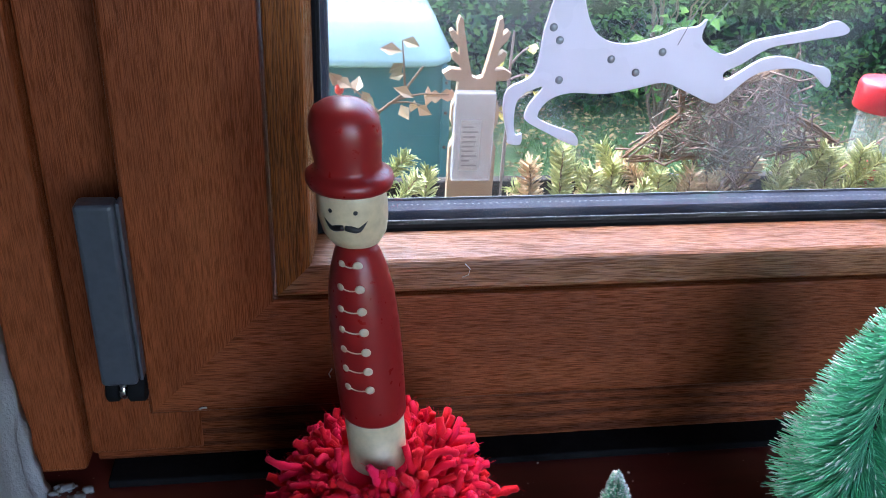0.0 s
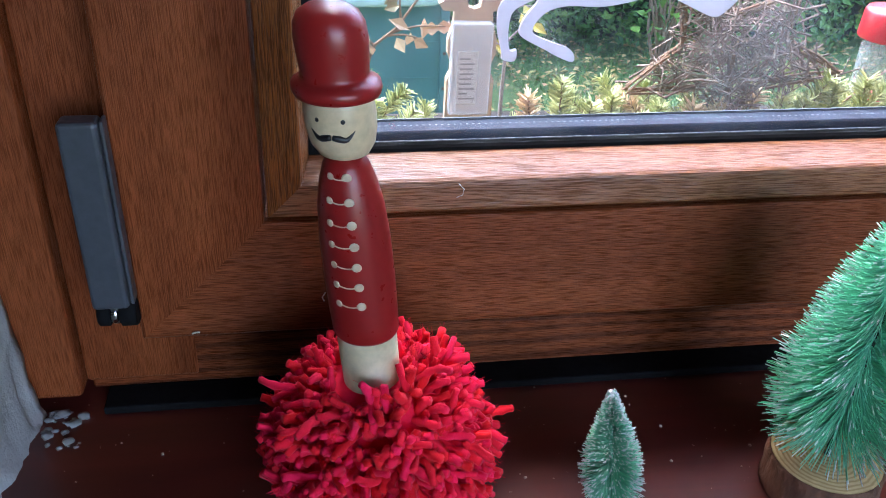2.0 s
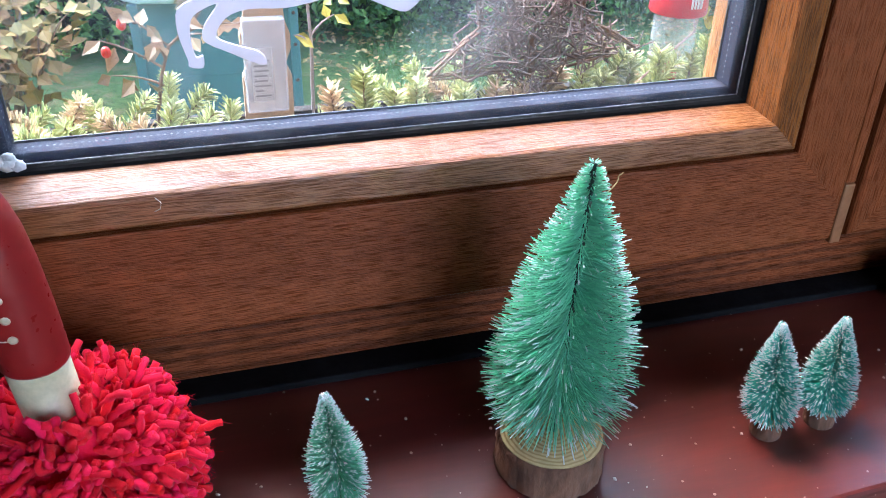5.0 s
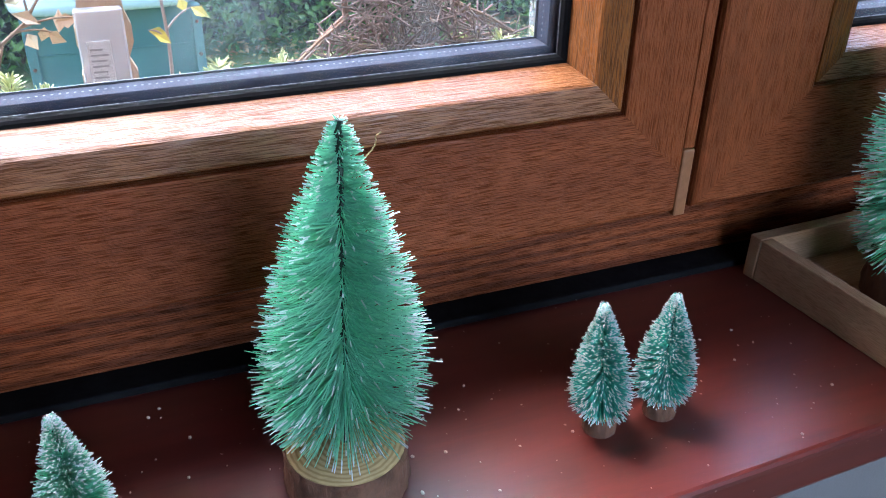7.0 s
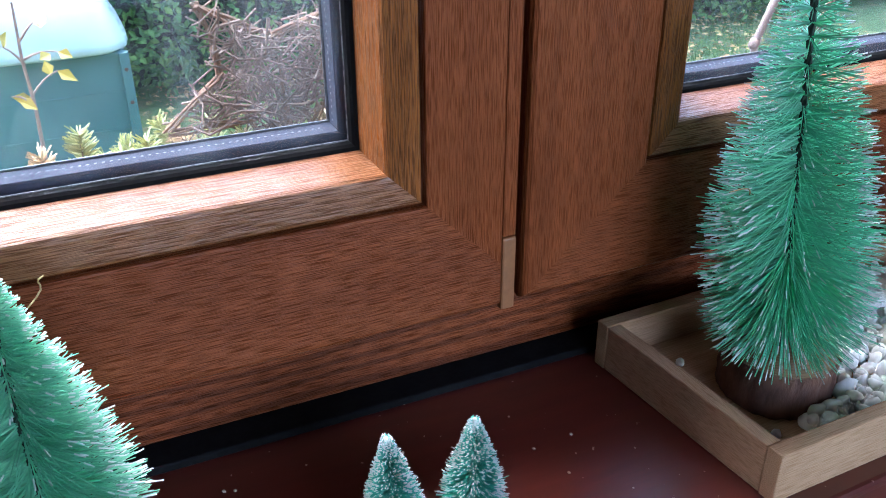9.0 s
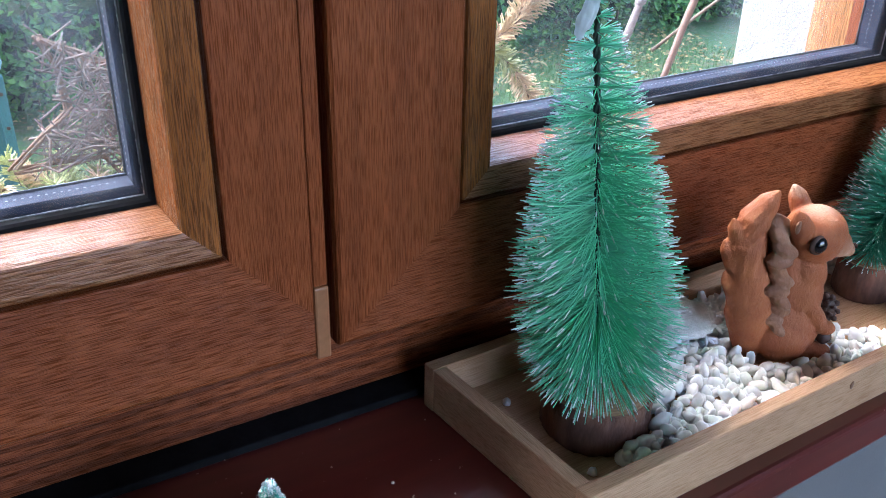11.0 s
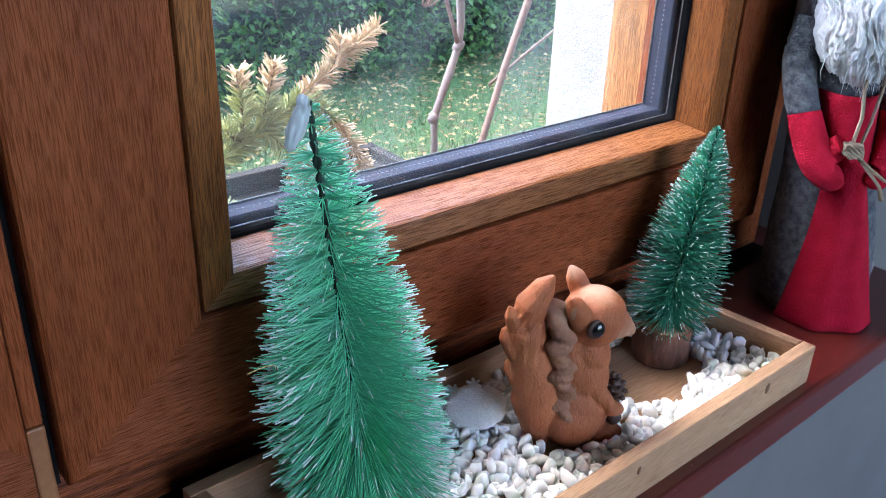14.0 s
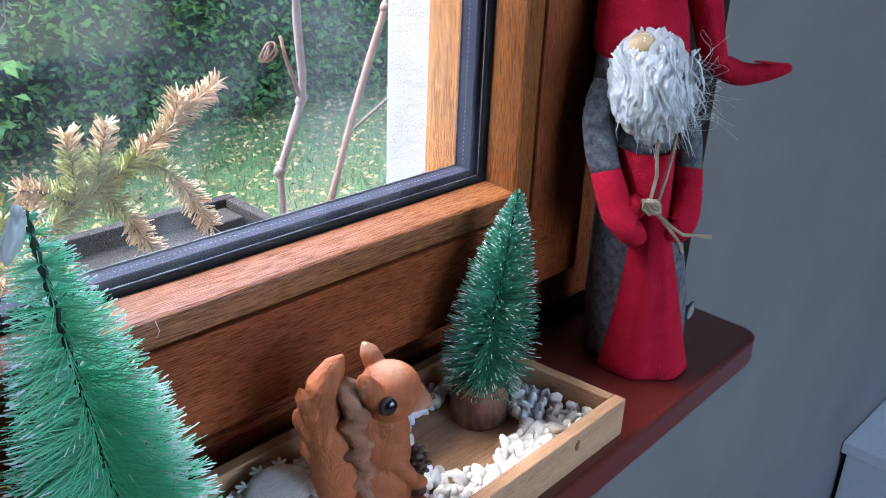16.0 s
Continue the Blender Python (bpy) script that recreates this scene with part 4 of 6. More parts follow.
def squirrel():
    def fur(name, c1, c2, spots, tint):
        m, nt, b = nodes_of(name)
        v = coords(nt, (1, 1, 1))
        n1, n2 = noise_tex(nt, v, 55, 4), noise_tex(nt, coords(nt, (1, 1, 0.55), (0, 0.35, 0)), 420, 4, 0.65, 0.8)
        col = mix(nt, grey(nt, n1, 0, 1), c1, c2)
        for at, rad in spots:
            d = nt.nodes.new("ShaderNodeVectorMath")
            d.operation = "DISTANCE"
            link(nt, v, d.inputs[0])
            d.inputs[1].default_value = at
            s = nt.nodes.new("ShaderNodeMath")
            s.operation = "MULTIPLY_ADD"
            link(nt, n1, s.inputs[0])
            s.inputs[1].default_value = 0.010
            link(nt, d.outputs["Value"], s.inputs[2])
            col = mix(nt, grey(nt, s.outputs[0], 0.85, 0, rad, rad * 1.8), col, tint)
        col = mix(nt, grey(nt, n2, 0, 0.3), col, mix(nt, 1.0, col, (0.5, 0.4, 0.35), "MULTIPLY"))
        link(nt, col, b.inputs["Base Color"])
        b.inputs["Roughness"].default_value = 0.6
        bump(nt, b, n2, 0.8, 0.0016)
        return m
    coat = fur("orange_squirrel_paint", (0.31, 0.080, 0.024), (0.41, 0.125, 0.040), (((0.014, -0.004, 0.104), 0.010), ((0.030, -0.006, 0.079), 0.009), ((0.001, 0.011, 0.112), 0.008)), (0.52, 0.30, 0.19))
    fold = fur("brown_fold_paint", (0.21, 0.085, 0.045), (0.37, 0.175, 0.10), (((-0.004, -0.008, 0.095), 0.010),), (0.50, 0.33, 0.22))
    eye = plain("glossy_black_eye", (0.006, 0.007, 0.009), (0.01, 0.011, 0.014), 90, 0.06, 0, spec=0.7)
    ring = plain("dark_eye_rim", (0.05, 0.022, 0.014), (0.07, 0.03, 0.02), 90, 0.6, 0)
    E = lambda x, y, z: Euler((radians(x), radians(y), radians(z))).to_matrix()

    def flame(bm, pts, rad):
        v, f = [], []
        tube(v, f, pts, rad, 12)
        add(bm, v, f)
    bm = bmesh.new()
    blob(bm, (0.006, 0, 0.024), (0.0235, 0.0200, 0.0245), 4)
    blob(bm, (0.0135, -0.001, 0.046), (0.0150, 0.0150, 0.0250), 4, rot=E(0, 10, 0))
    blob(bm, (0.004, -0.012, 0.019), (0.0165, 0.0095, 0.0175), 4)
    blob(bm, (0.0070, -0.001, 0.050), (0.0145, 0.0135, 0.0330), 4, rot=E(0, 6, 0))
    # head, muzzle, cheek
    blob(bm, (0.0175, -0.001, 0.063), (0.0135, 0.0140, 0.0170), 4)
    blob(bm, (0.0210, -0.002, 0.0860), (0.0195, 0.0172, 0.0178), 4)
    blob(bm, (0.0335, -0.003, 0.0815), (0.0115, 0.0098, 0.0092), 4, rot=E(0, 18, 0))
    blob(bm, (0.0405, -0.003, 0.0780), (0.0070, 0.0066, 0.0054), 4, rot=E(0, 22, 0))
    # ears: near one cupped, far one like a bud
    flame(bm, [(0.0100, -0.0105, 0.0880), (0.0070, -0.0130, 0.0950), (0.0035, -0.0150, 0.1020), (0.0010, -0.0160, 0.1065)], [0.0065, 0.0068, 0.0050, 0.0016])
    flame(bm, [(0.0150, 0.0085, 0.0930), (0.0135, 0.0100, 0.0995), (0.0105, 0.0105, 0.1060), (0.0075, 0.0105, 0.1120)], [0.0055, 0.0066, 0.0056, 0.0014])
    # tail: broad flame with pointed curls at its back and a tip that bends over
    blob(bm, (-0.0165, -0.005, 0.042), (0.0150, 0.0130, 0.0440), 4, rot=E(0, -4, 0))
    flame(bm, [(-0.0180, -0.004, 0.062), (-0.0195, -0.004, 0.080), (-0.0170, -0.004, 0.096), (-0.0110, -0.0045, 0.108), (-0.0065, -0.005, 0.1145)], [0.0132, 0.0124, 0.0104, 0.0066, 0.0014])
    for x, z, k in ((-0.0225, 0.026, 1.0), (-0.0245, 0.047, 1.0), (-0.0250, 0.068, 1.05), (-0.0235, 0.084, 0.9)):
        flame(bm, [(x + 0.006, -0.005, z - 0.010 * k), (x - 0.0025, -0.006, z), (x - 0.0070 * k, -0.0065, z + 0.009 * k), (x - 0.0082 * k, -0.0065, z + 0.0150 * k)], [0.0070, 0.0062, 0.0040, 0.0010])
    # arms and feet
    blob(bm, (0.0205, -0.0115, 0.036), (0.0062, 0.0056, 0.0130), 3, rot=E(0, -30, 0))
    blob(bm, (0.0270, -0.0125, 0.0275), (0.0078, 0.0050, 0.0050), 3, rot=E(0, 12, 0))
    blob(bm, (0.0255, -0.009, 0.0075), (0.0115, 0.0066, 0.0062), 3)
    blob(bm, (0.0255, 0.010, 0.0075), (0.0115, 0.0066, 0.0062), 3)
    body = melted(bm, 0.0009, 5)
    # wrinkled fold between tail and back
    bm = bmesh.new()
    for k in range(11):
        z = 0.020 + 0.0068 * k
        blob(bm, (-0.0025 + 0.0022 * math.sin(k * 2.3), -0.0135 - 0.0018 * math.sin(k * 1.7), z), (0.0086, 0.0056, 0.0046), 3, rot=E(12 * math.sin(k), 22 + 26 * math.sin(k * 2.1), 0))
    blob(bm, (-0.004, -0.007, 0.0940), (0.0105, 0.0062, 0.0060), 3, rot=E(0, 26, 0))
    blob(bm, (-0.002, -0.006, 0.055), (0.0075, 0.0062, 0.0380), 3)
    rib = melted(bm, 0.0010, 3)
    bm = bmesh.new()
    for me, mi in ((body, 0), (rib, 1)):
        n0 = len(bm.faces)
        bm.from_mesh(me)
        bm.faces.ensure_lookup_table()
        for fc in bm.faces[n0:]:
            fc.material_index, fc.smooth = mi, True
    # scooped inside of the near ear, eye, nose and the cone between the paws
    blob(bm, (0.0040, -0.0172, 0.0965), (0.0030, 0.0016, 0.0062), 3, 1, rot=E(12, -22, 20))
    blob(bm, (0.0172, -0.0174, 0.0862), (0.0066, 0.0024, 0.0064), 3, 3, rot=E(0, 0, 18))
    blob(bm, (0.0176, -0.0181, 0.0863), (0.0050, 0.0030, 0.0052), 3, 2, rot=E(0, 0, 18))
    blob(bm, (0.0470, -0.003, 0.0790), (0.0019, 0.0024, 0.0017), 2, 3)
    cone_c = Vector((0.0315, -0.004, 0.036))
    for k in range(34):
        zz = -1 + 2 * (k + 0.5) / 34
        a = k * 2.4
        q = math.sqrt(1 - zz * zz) * 0.0062
        blob(bm, cone_c + Vector((q * math.cos(a), q * math.sin(a), zz * 0.0095)), (0.0021, 0.0021, 0.0013), 1, 3)
    blob(bm, cone_c, (0.0058, 0.0058, 0.0092), 2, 3)
    blob(bm, (0.0300, -0.009, 0.0185), (0.005, 0.005, 0.005), 2, 3, 0.2, 3)
    lo = min(v.co.z for v in bm.verts)
    for v in bm.verts:
        v.co.z -= lo
        up = min(1, max(0, (v.co.z - 0.025) / 0.06))
        if v.co.z > 0.06 and v.co.x > 0.018:
            v.co.x = 0.018 + (v.co.x - 0.018) * (1 - 0.06 * min(1, (v.co.z - 0.06) / 0.012))
        v.co.x -= 0.0075 * up * up * (3 - 2 * up)
    ob = mesh_ob("squirrel_figurine", bm, [coat, fold, eye, ring])
    ob.matrix_basis = pose(0.7190, 0.2685, 0.0072, 0, 0, -30) @ Matrix.Scale(0.95, 4)
    tagged(ob, "painted orange-brown squirrel figurine holding a cone, in the tray", "figurine")


squirrel()


# ---- gnome doll ----
def gnome():
    grey_felt = plain("grey_wool_felt", (0.050, 0.054, 0.066), (0.185, 0.195, 0.215), 170, 0.95, 0.9, 700, dist=0.0016, speck=0.6)
    red_felt = plain("red_wool_felt", (0.36, 0.002, 0.018), (0.50, 0.005, 0.035), 60, 0.95, 0.8, 800, spec=0.2, dist=0.0014, speck=0.3)
    hair = thin(plain("white_wool_beard", (0.90, 0.92, 0.94), (0.95, 0.96, 0.97), 80, 0.8, 0.0, sheen=0.3, vary=0.02, speck=0.0), 0.35, (0.9, 0.92, 0.95))
    nt = hair.node_tree
    lock = noise_tex(nt, coords(nt, (1, 1, 0.12)), 420, 4, 0.6, 0.8)
    bump(nt, nt.nodes["Principled BSDF"], lock, 0.8, 0.003)
    skin = plain("pale_wood_nose", (0.62, 0.42, 0.22), (0.68, 0.48, 0.27), 60, 0.4, 0.05)
    rope = plain("jute_string", (0.30, 0.22, 0.15), (0.42, 0.32, 0.23), 200, 0.9, 0.6, 1500, dist=0.0006)
    bm = bmesh.new()
    r = random.Random(5)
    E = lambda x, y, z: Euler((radians(x), radians(y), radians(z))).to_matrix()
    wob = lambda h: Vector((0.004 * math.sin(h * 18), 0, h))
    rings = lathe(bm, [(0.034, 0.0), (0.0395, 0.006), (0.0405, 0.03), (0.0385, 0.06), (0.0345, 0.10), (0.0330, 0.14), (0.0345, 0.18), (0.0350, 0.21), (0.031, 0.24), (0.02, 0.262)], 40, wob, 0)
    for rg in rings:
        for i, v in enumerate(rg):
            c = wob(v.co.z)
            k = 1 + 0.05 * noise.noise(Vector((i * 0.3, v.co.z * 30, 4)))
            v.co = c + (v.co - c) * k
    # red front panel: flared, bulging cloth
    n, m_ = 18, 26
    grid = []
    for j in range(m_ + 1):
        q = j / m_
        h = 0.001 + 0.173 * q
        half = 0.0355 - 0.0195 * min(1, q / 0.62) ** 0.85 + 0.007 * max(0, (q - 0.7) / 0.3)
        row = []
        for i in range(n + 1):
            p = -1 + 2 * i / n
            yy = -0.0445 - 0.009 * (1 - p * p) + 0.004 * q + 0.0016 * math.sin(p * 7 + 1) * (1 - q) + 0.006 * max(0, q - 0.75)
            row.append(bm.verts.new((0.002 + half * p + 0.004 * math.sin(h * 18), yy + 0.010 * abs(p) ** 3, h)))
        grid.append(row)
    fs = []
    for j in range(m_):
        for i in range(n):
            fc = bm.faces.new((grid[j][i], grid[j][i + 1], grid[j + 1][i + 1], grid[j + 1][i]))
            fc.material_index, fc.smooth = 1, True
            fs.append(fc)
    ext = bmesh.ops.extrude_face_region(bm, geom=fs)
    for g_ in ext["geom"]:
        if isinstance(g_, bmesh.types.BMVert):
            g_.co.y += 0.0035

    def limb(pts, rad, mi, sides=14):
        v, f = [], []
        if sides > 12:
            cp, cr, pts, rad = [Vector(p) for p in pts], rad, [], []
            for i in range(len(cp) - 1):
                p0, p1, p2, p3 = cp[max(i - 1, 0)], cp[i], cp[i + 1], cp[min(i + 2, len(cp) - 1)]
                for q in (0, 0.2, 0.4, 0.6, 0.8):
                    pts.append(0.5 * (2 * p1 + (p2 - p0) * q + (2 * p0 - 5 * p1 + 4 * p2 - p3) * q * q + (3 * p1 - p0 - 3 * p2 + p3) * q ** 3))
                    rad.append((cr[i] + (cr[i + 1] - cr[i]) * q) * (1 + 0.05 * noise.noise(pts[-1] * 70)))
            pts.append(cp[-1])
            rad.append(cr[-1] * 0.5)
            sides = 26
        tube(v, f, pts, rad, sides)
        add(bm, v, f, mi)
    # sleeves and mitts
    limb([(-0.030, -0.016, 0.222), (-0.036, -0.022, 0.200), (-0.0355, -0.029, 0.175), (-0.031, -0.035, 0.1545)], [0.009, 0.0125, 0.0125, 0.0122], 0)
    limb([(-0.0315, -0.0345, 0.1565), (-0.028, -0.040, 0.143), (-0.022, -0.046, 0.128), (-0.012, -0.051, 0.119), (-0.004, -0.053, 0.1215)], [0.0125, 0.0128, 0.0132, 0.0115, 0.005], 1)
    limb([(-0.006, -0.048, 0.139), (-0.014, -0.045, 0.132)], [0.008, 0.009], 1)
    limb([(0.031, -0.014, 0.215), (0.035, -0.020, 0.195), (0.0355, -0.026, 0.175), (0.034, -0.031, 0.158)], [0.008, 0.0105, 0.0105, 0.0105], 0)
    limb([(0.0345, -0.0305, 0.160), (0.033, -0.036, 0.145), (0.029, -0.042, 0.128), (0.021, -0.047, 0.1185), (0.016, -0.048, 0.122)], [0.0108, 0.0112, 0.0108, 0.009, 0.004], 1)
    # head, nose
    blob(bm, (0.004, -0.006, 0.240), (0.033, 0.030, 0.032), 3, 0, 0.05, 2)
    blob(bm, (-0.007, -0.0415, 0.2545), (0.0118, 0.0110, 0.0105), 4, 3)
    blob(bm, (0.0035, -0.036, 0.2455), (0.009, 0.006, 0.008), 3, 1)
    # beard: soft core and many strands
    beard_c = Vector((0.002, -0.034, 0.224))
    for w_ in blob(bm, beard_c, (0.0325, 0.0280, 0.043), 6, 2, 0.05, 3):
        d_ = w_.co - beard_c
        lock_x = d_.x + 0.004 * math.sin(d_.z * 140 + d_.x * 90)
        w_.co = beard_c + d_ * (1 + 0.10 * noise.noise(Vector((lock_x * 330, d_.y * 330, d_.z * 45))) + 0.06 * noise.noise(Vector((lock_x * 900, d_.y * 900, d_.z * 90))))
    for k in range(260):
        x0 = r.uniform(-0.030, 0.034)
        z0 = 0.250 + r.uniform(-0.012, 0.010) - abs(x0) * 0.18
        L = r.uniform(0.040, 0.078) * (1 - 0.4 * abs(x0) / 0.036)
        sx = r.gauss(0.006, 0.005)
        wx, wz = r.uniform(-0.0055, 0.0055), r.uniform(-0.002, 0.002)
        depth = -0.034 - r.uniform(0.010, 0.0200) * (1 - 0.7 * (abs(x0) / 0.034) ** 2)
        pts = []
        for j in range(7):
            q = j / 6
            pts.append((x0 * (1 - 0.5 * q) + sx * q * 1.6 + wx * math.sin(q * 6 + k), depth - 0.008 * math.sin(math.pi * q) + 0.004 * q + 0.002 * math.sin(q * 9 + k), z0 - L * q + wz * math.sin(q * 5)))
        limb(pts, [0.0006, 0.0009, 0.0009, 0.0008, 0.0006, 0.0003, 0.0001], 2, 4)
    for k in range(42):
        a = Vector((0.030 + r.uniform(-0.008, 0.006), -0.034 + r.uniform(-0.008, 0.006), 0.218 + r.uniform(-0.02, 0.02)))
        out = Vector((r.uniform(0.0, 0.03), r.uniform(-0.02, 0.012), r.uniform(-0.035, 0.055)))
        pts = [a + out * (j / 6) + Vector((0.010 * math.sin(j * 0.75 + k), 0.005 * math.cos(j + k), 0.008 * math.sin(j * 0.6 + k * 2))) for j in range(7)]
        limb(pts, [0.00025, 0.00025, 0.00022, 0.0002, 0.0002, 0.00015, 0.0001], 2, 3)
    # hat: cone that bends over, with its tip hanging to the side
    limb([(0.002, 0.002, 0.243), (0.002, 0.0, 0.262), (0.004, 0.0, 0.284), (0.012, 0.001, 0.303), (0.028, 0.0, 0.312), (0.045, -0.002, 0.303), (0.054, -0.004, 0.283), (0.059, -0.006, 0.262), (0.064, -0.009, 0.242), (0.074, -0.012, 0.2315), (0.090, -0.016, 0.2315), (0.107, -0.020, 0.2365), (0.117, -0.022, 0.2395)],
         [0.0385, 0.0385, 0.0345, 0.029, 0.0225, 0.0185, 0.0162, 0.0155, 0.0145, 0.0105, 0.0075, 0.0058, 0.0030], 1, 22)
    # string belt: two strands from the beard, a knot and two loose ends
    limb([(0.006, -0.050, 0.196), (0.003, -0.0525, 0.180), (0.003, -0.055, 0.162), (-0.001, -0.0565, 0.146), (-0.003, -0.058, 0.139)], [0.0014] * 5, 4, 6)
    limb([(0.020, -0.046, 0.195), (0.016, -0.050, 0.178), (0.010, -0.054, 0.158), (0.004, -0.0565, 0.142)], [0.0013] * 4, 4, 6)
    for k in range(6):
        a = k * 1.1
        pts = [(-0.001 + 0.0068 * math.cos(t + a), -0.0585 + 0.0022 * math.sin(t * 2 + k), 0.1395 + 0.0048 * math.sin(t + a * 0.4)) for t in [0.9 * i for i in range(8)]]
        limb(pts, [0.0013] * 8, 4, 6)
    limb([(0.002, -0.059, 0.136), (0.012, -0.061, 0.128), (0.022, -0.062, 0.1215), (0.033, -0.060, 0.1205), (0.045, -0.057, 0.1185)], [0.0015, 0.0014, 0.0013, 0.0014, 0.002], 4, 6)
    limb([(0.004, -0.059, 0.134), (0.013, -0.061, 0.124), (0.019, -0.062, 0.117), (0.022, -0.061, 0.108)], [0.0014, 0.0013, 0.0013, 0.002], 4, 6)
    for v in bm.verts:
        v.co.z = v.co.z * 1.02 if v.co.z < 0.15 else 0.153 + (v.co.z - 0.15) * 0.90
        up = v.co.z / 0.25
        v.co.x = v.co.x * (1 - 0.16 * min(1, up)) - 0.025 * up
        if v.co.z > 0.235 and v.co.x > 0.012:
            v.co.x = 0.012 + (v.co.x - 0.012) * 0.76
    ob = mesh_ob("gnome_doll", bm, [grey_felt, red_felt, hair, skin, rope])
    ob.matrix_basis = pose(1.0095, 0.2805, 0.0, 0, 0, -45) @ Matrix.Scale(1.0, 4)
    tagged(ob, "grey and red felt gnome doll with white beard and drooping hat", "doll")


gnome()

# crumbs on the sill, dry leaf by the wall and white furniture below
M_LEAF0 = plain("grey_dry_leaf", (0.18, 0.17, 0.17), (0.28, 0.27, 0.27), 200, 0.6, 0.3)
v, f = [], []
for j in range(7):
    q = j / 6
    w = 0.0042 * math.sin(math.pi * min(1, q * 0.92 + 0.06))
    v += [(-w, 0.002 * q, 0.017 * q), (0, -0.001, 0.017 * q), (w, 0.002 * q, 0.017 * q)]
for j in range(6):
    for i in (0, 1):
        f.append((j * 3 + i, j * 3 + i + 1, j * 3 + i + 4, j * 3 + i + 3))
lf = raw("dry_leaf", v, f, M_LEAF0, smooth=True)
lf.modifiers.new("t", "SOLIDIFY").thickness = 0.0005
lf.matrix_basis = pose(1.0826, 0.2725, 0.0003, -20, 25, -40)
tagged(lf, "small grey dry leaf leaning on the sill end", "leaf")

M_CRUMB = plain("pale_crumb", (0.5, 0.42, 0.36), (0.65, 0.58, 0.5), 300, 0.8, 0)
rc = random.Random(19)
bm = bmesh.new()
for k in range(150):
    x = rc.uniform(-0.13, 0.52)
    y = rc.uniform(sill_front(x) + 0.008, 0.350)
    r0 = rc.choice([0.0003, 0.0004, 0.0004, 0.0006, 0.0009])
    blob(bm, (x, y, r0 * 0.5), (r0 * rc.uniform(0.8, 1.8), r0, r0 * 0.6), 1, 0, 0.3, 3, rot=Matrix.Rotation(rc.uniform(0, 6), 3, "Z"))
tagged(mesh_ob("crumbs", bm, M_CRUMB), "tiny pale crumbs of dust on the sill", "dust", kind="stuff")
bm = bmesh.new()
for k in range(40):
    r0 = rc.choice([0.0006, 0.0009, 0.0012, 0.0016, 0.0024])
    blob(bm, (-0.148 + 0.020 * rc.random() ** 2, 0.346 - 0.03 * rc.random() ** 2, r0 * 0.5), (r0 * rc.uniform(1, 1.7), r0 * rc.uniform(0.8, 1.3), r0 * 0.8), 2, 0, 0.7, 2.5)
tagged(mesh_ob("plaster_crumbs", bm, plain("grey_plaster_crumb", (0.20, 0.20, 0.20), (0.32, 0.32, 0.32), 300, 0.9, 0.4)), "grey-white plaster crumbs in the corner of the sill", "crumbs", kind="stuff")
M_WHITE = plain("white_lacquer", (0.86, 0.87, 0.89), (0.90, 0.91, 0.92), 6, 0.3, 0.02, speck=0.05)
cab = base("white_cabinet", (1.70, 0.286, RZ0), "low white lacquered cabinet standing against the wall", "cabinet")
part("top", boxed(0, 0.9, -0.40, 0.0027, 0.385, 0.405, 0.0015), M_WHITE, cab)
part("body", boxed(0.012, 0.888, -0.39, -0.003, 0, 0.3848, 0.002), M_WHITE, cab)


# lint on the sash and a hair on the glazing bead
M_LINT = plain("white_lint", (0.72, 0.70, 0.66), (0.82, 0.80, 0.76), 400, 0.9, 0)
for pts, rad in ((((0.0005, 0.3292, 0.0800), (-0.0012, 0.3285, 0.0775), (-0.0003, 0.3288, 0.0752)), 0.00035),
                 (((-0.0660, 0.3292, 0.0595), (-0.0640, 0.3286, 0.0605), (-0.0622, 0.3290, 0.0602)), 0.0005),
                 (((0.0655, 0.3302, 0.1370), (0.0680, 0.3292, 0.1345), (0.0672, 0.3290, 0.1315), (0.0645, 0.3296, 0.1300)), 0.00016),
                 (((0.6340, 0.3302, 0.1392), (0.6352, 0.3290, 0.1330), (0.6335, 0.3296, 0.1300)), 0.00016)):
    v, f = [], []
    tube(v, f, pts, rad, 5)
    tagged(raw("lint", v, f, M_LINT, smooth=True), "tiny pale thread of lint clinging to the window frame", "lint", "lint on the frame")

# ---- doe ornament hanging on the glass ----
M_SILVER = thin(plain("satin_white_plastic", (0.56, 0.55, 0.60), (0.64, 0.63, 0.68), 8, 0.3, 0.0, fine=15, speck=0.0), 0.33, (0.80, 0.78, 0.85))
M_GEM = plain("grey_glass_stone", (0.28, 0.29, 0.31), (0.42, 0.43, 0.45), 300, 0.15, 0.0, metal=0.3)
M_CLEARP = glass_mat()
M_CLEARP.name = "clear_plastic"


def smooth_loop(pts, n=5):
    """Closed Catmull-Rom outline through the given corners."""
    out = []
    k = len(pts)
    for i in range(k):
        p0, p1, p2, p3 = (Vector(pts[(i + j) % k]) for j in (-1, 0, 1, 2))
        for j in range(n):
            t = j / n
            out.append(0.5 * ((2 * p1) + (p2 - p0) * t + (2 * p0 - 5 * p1 + 4 * p2 - p3) * t * t + (3 * p1 - p0 - 3 * p2 + p3) * t ** 3))
    return out


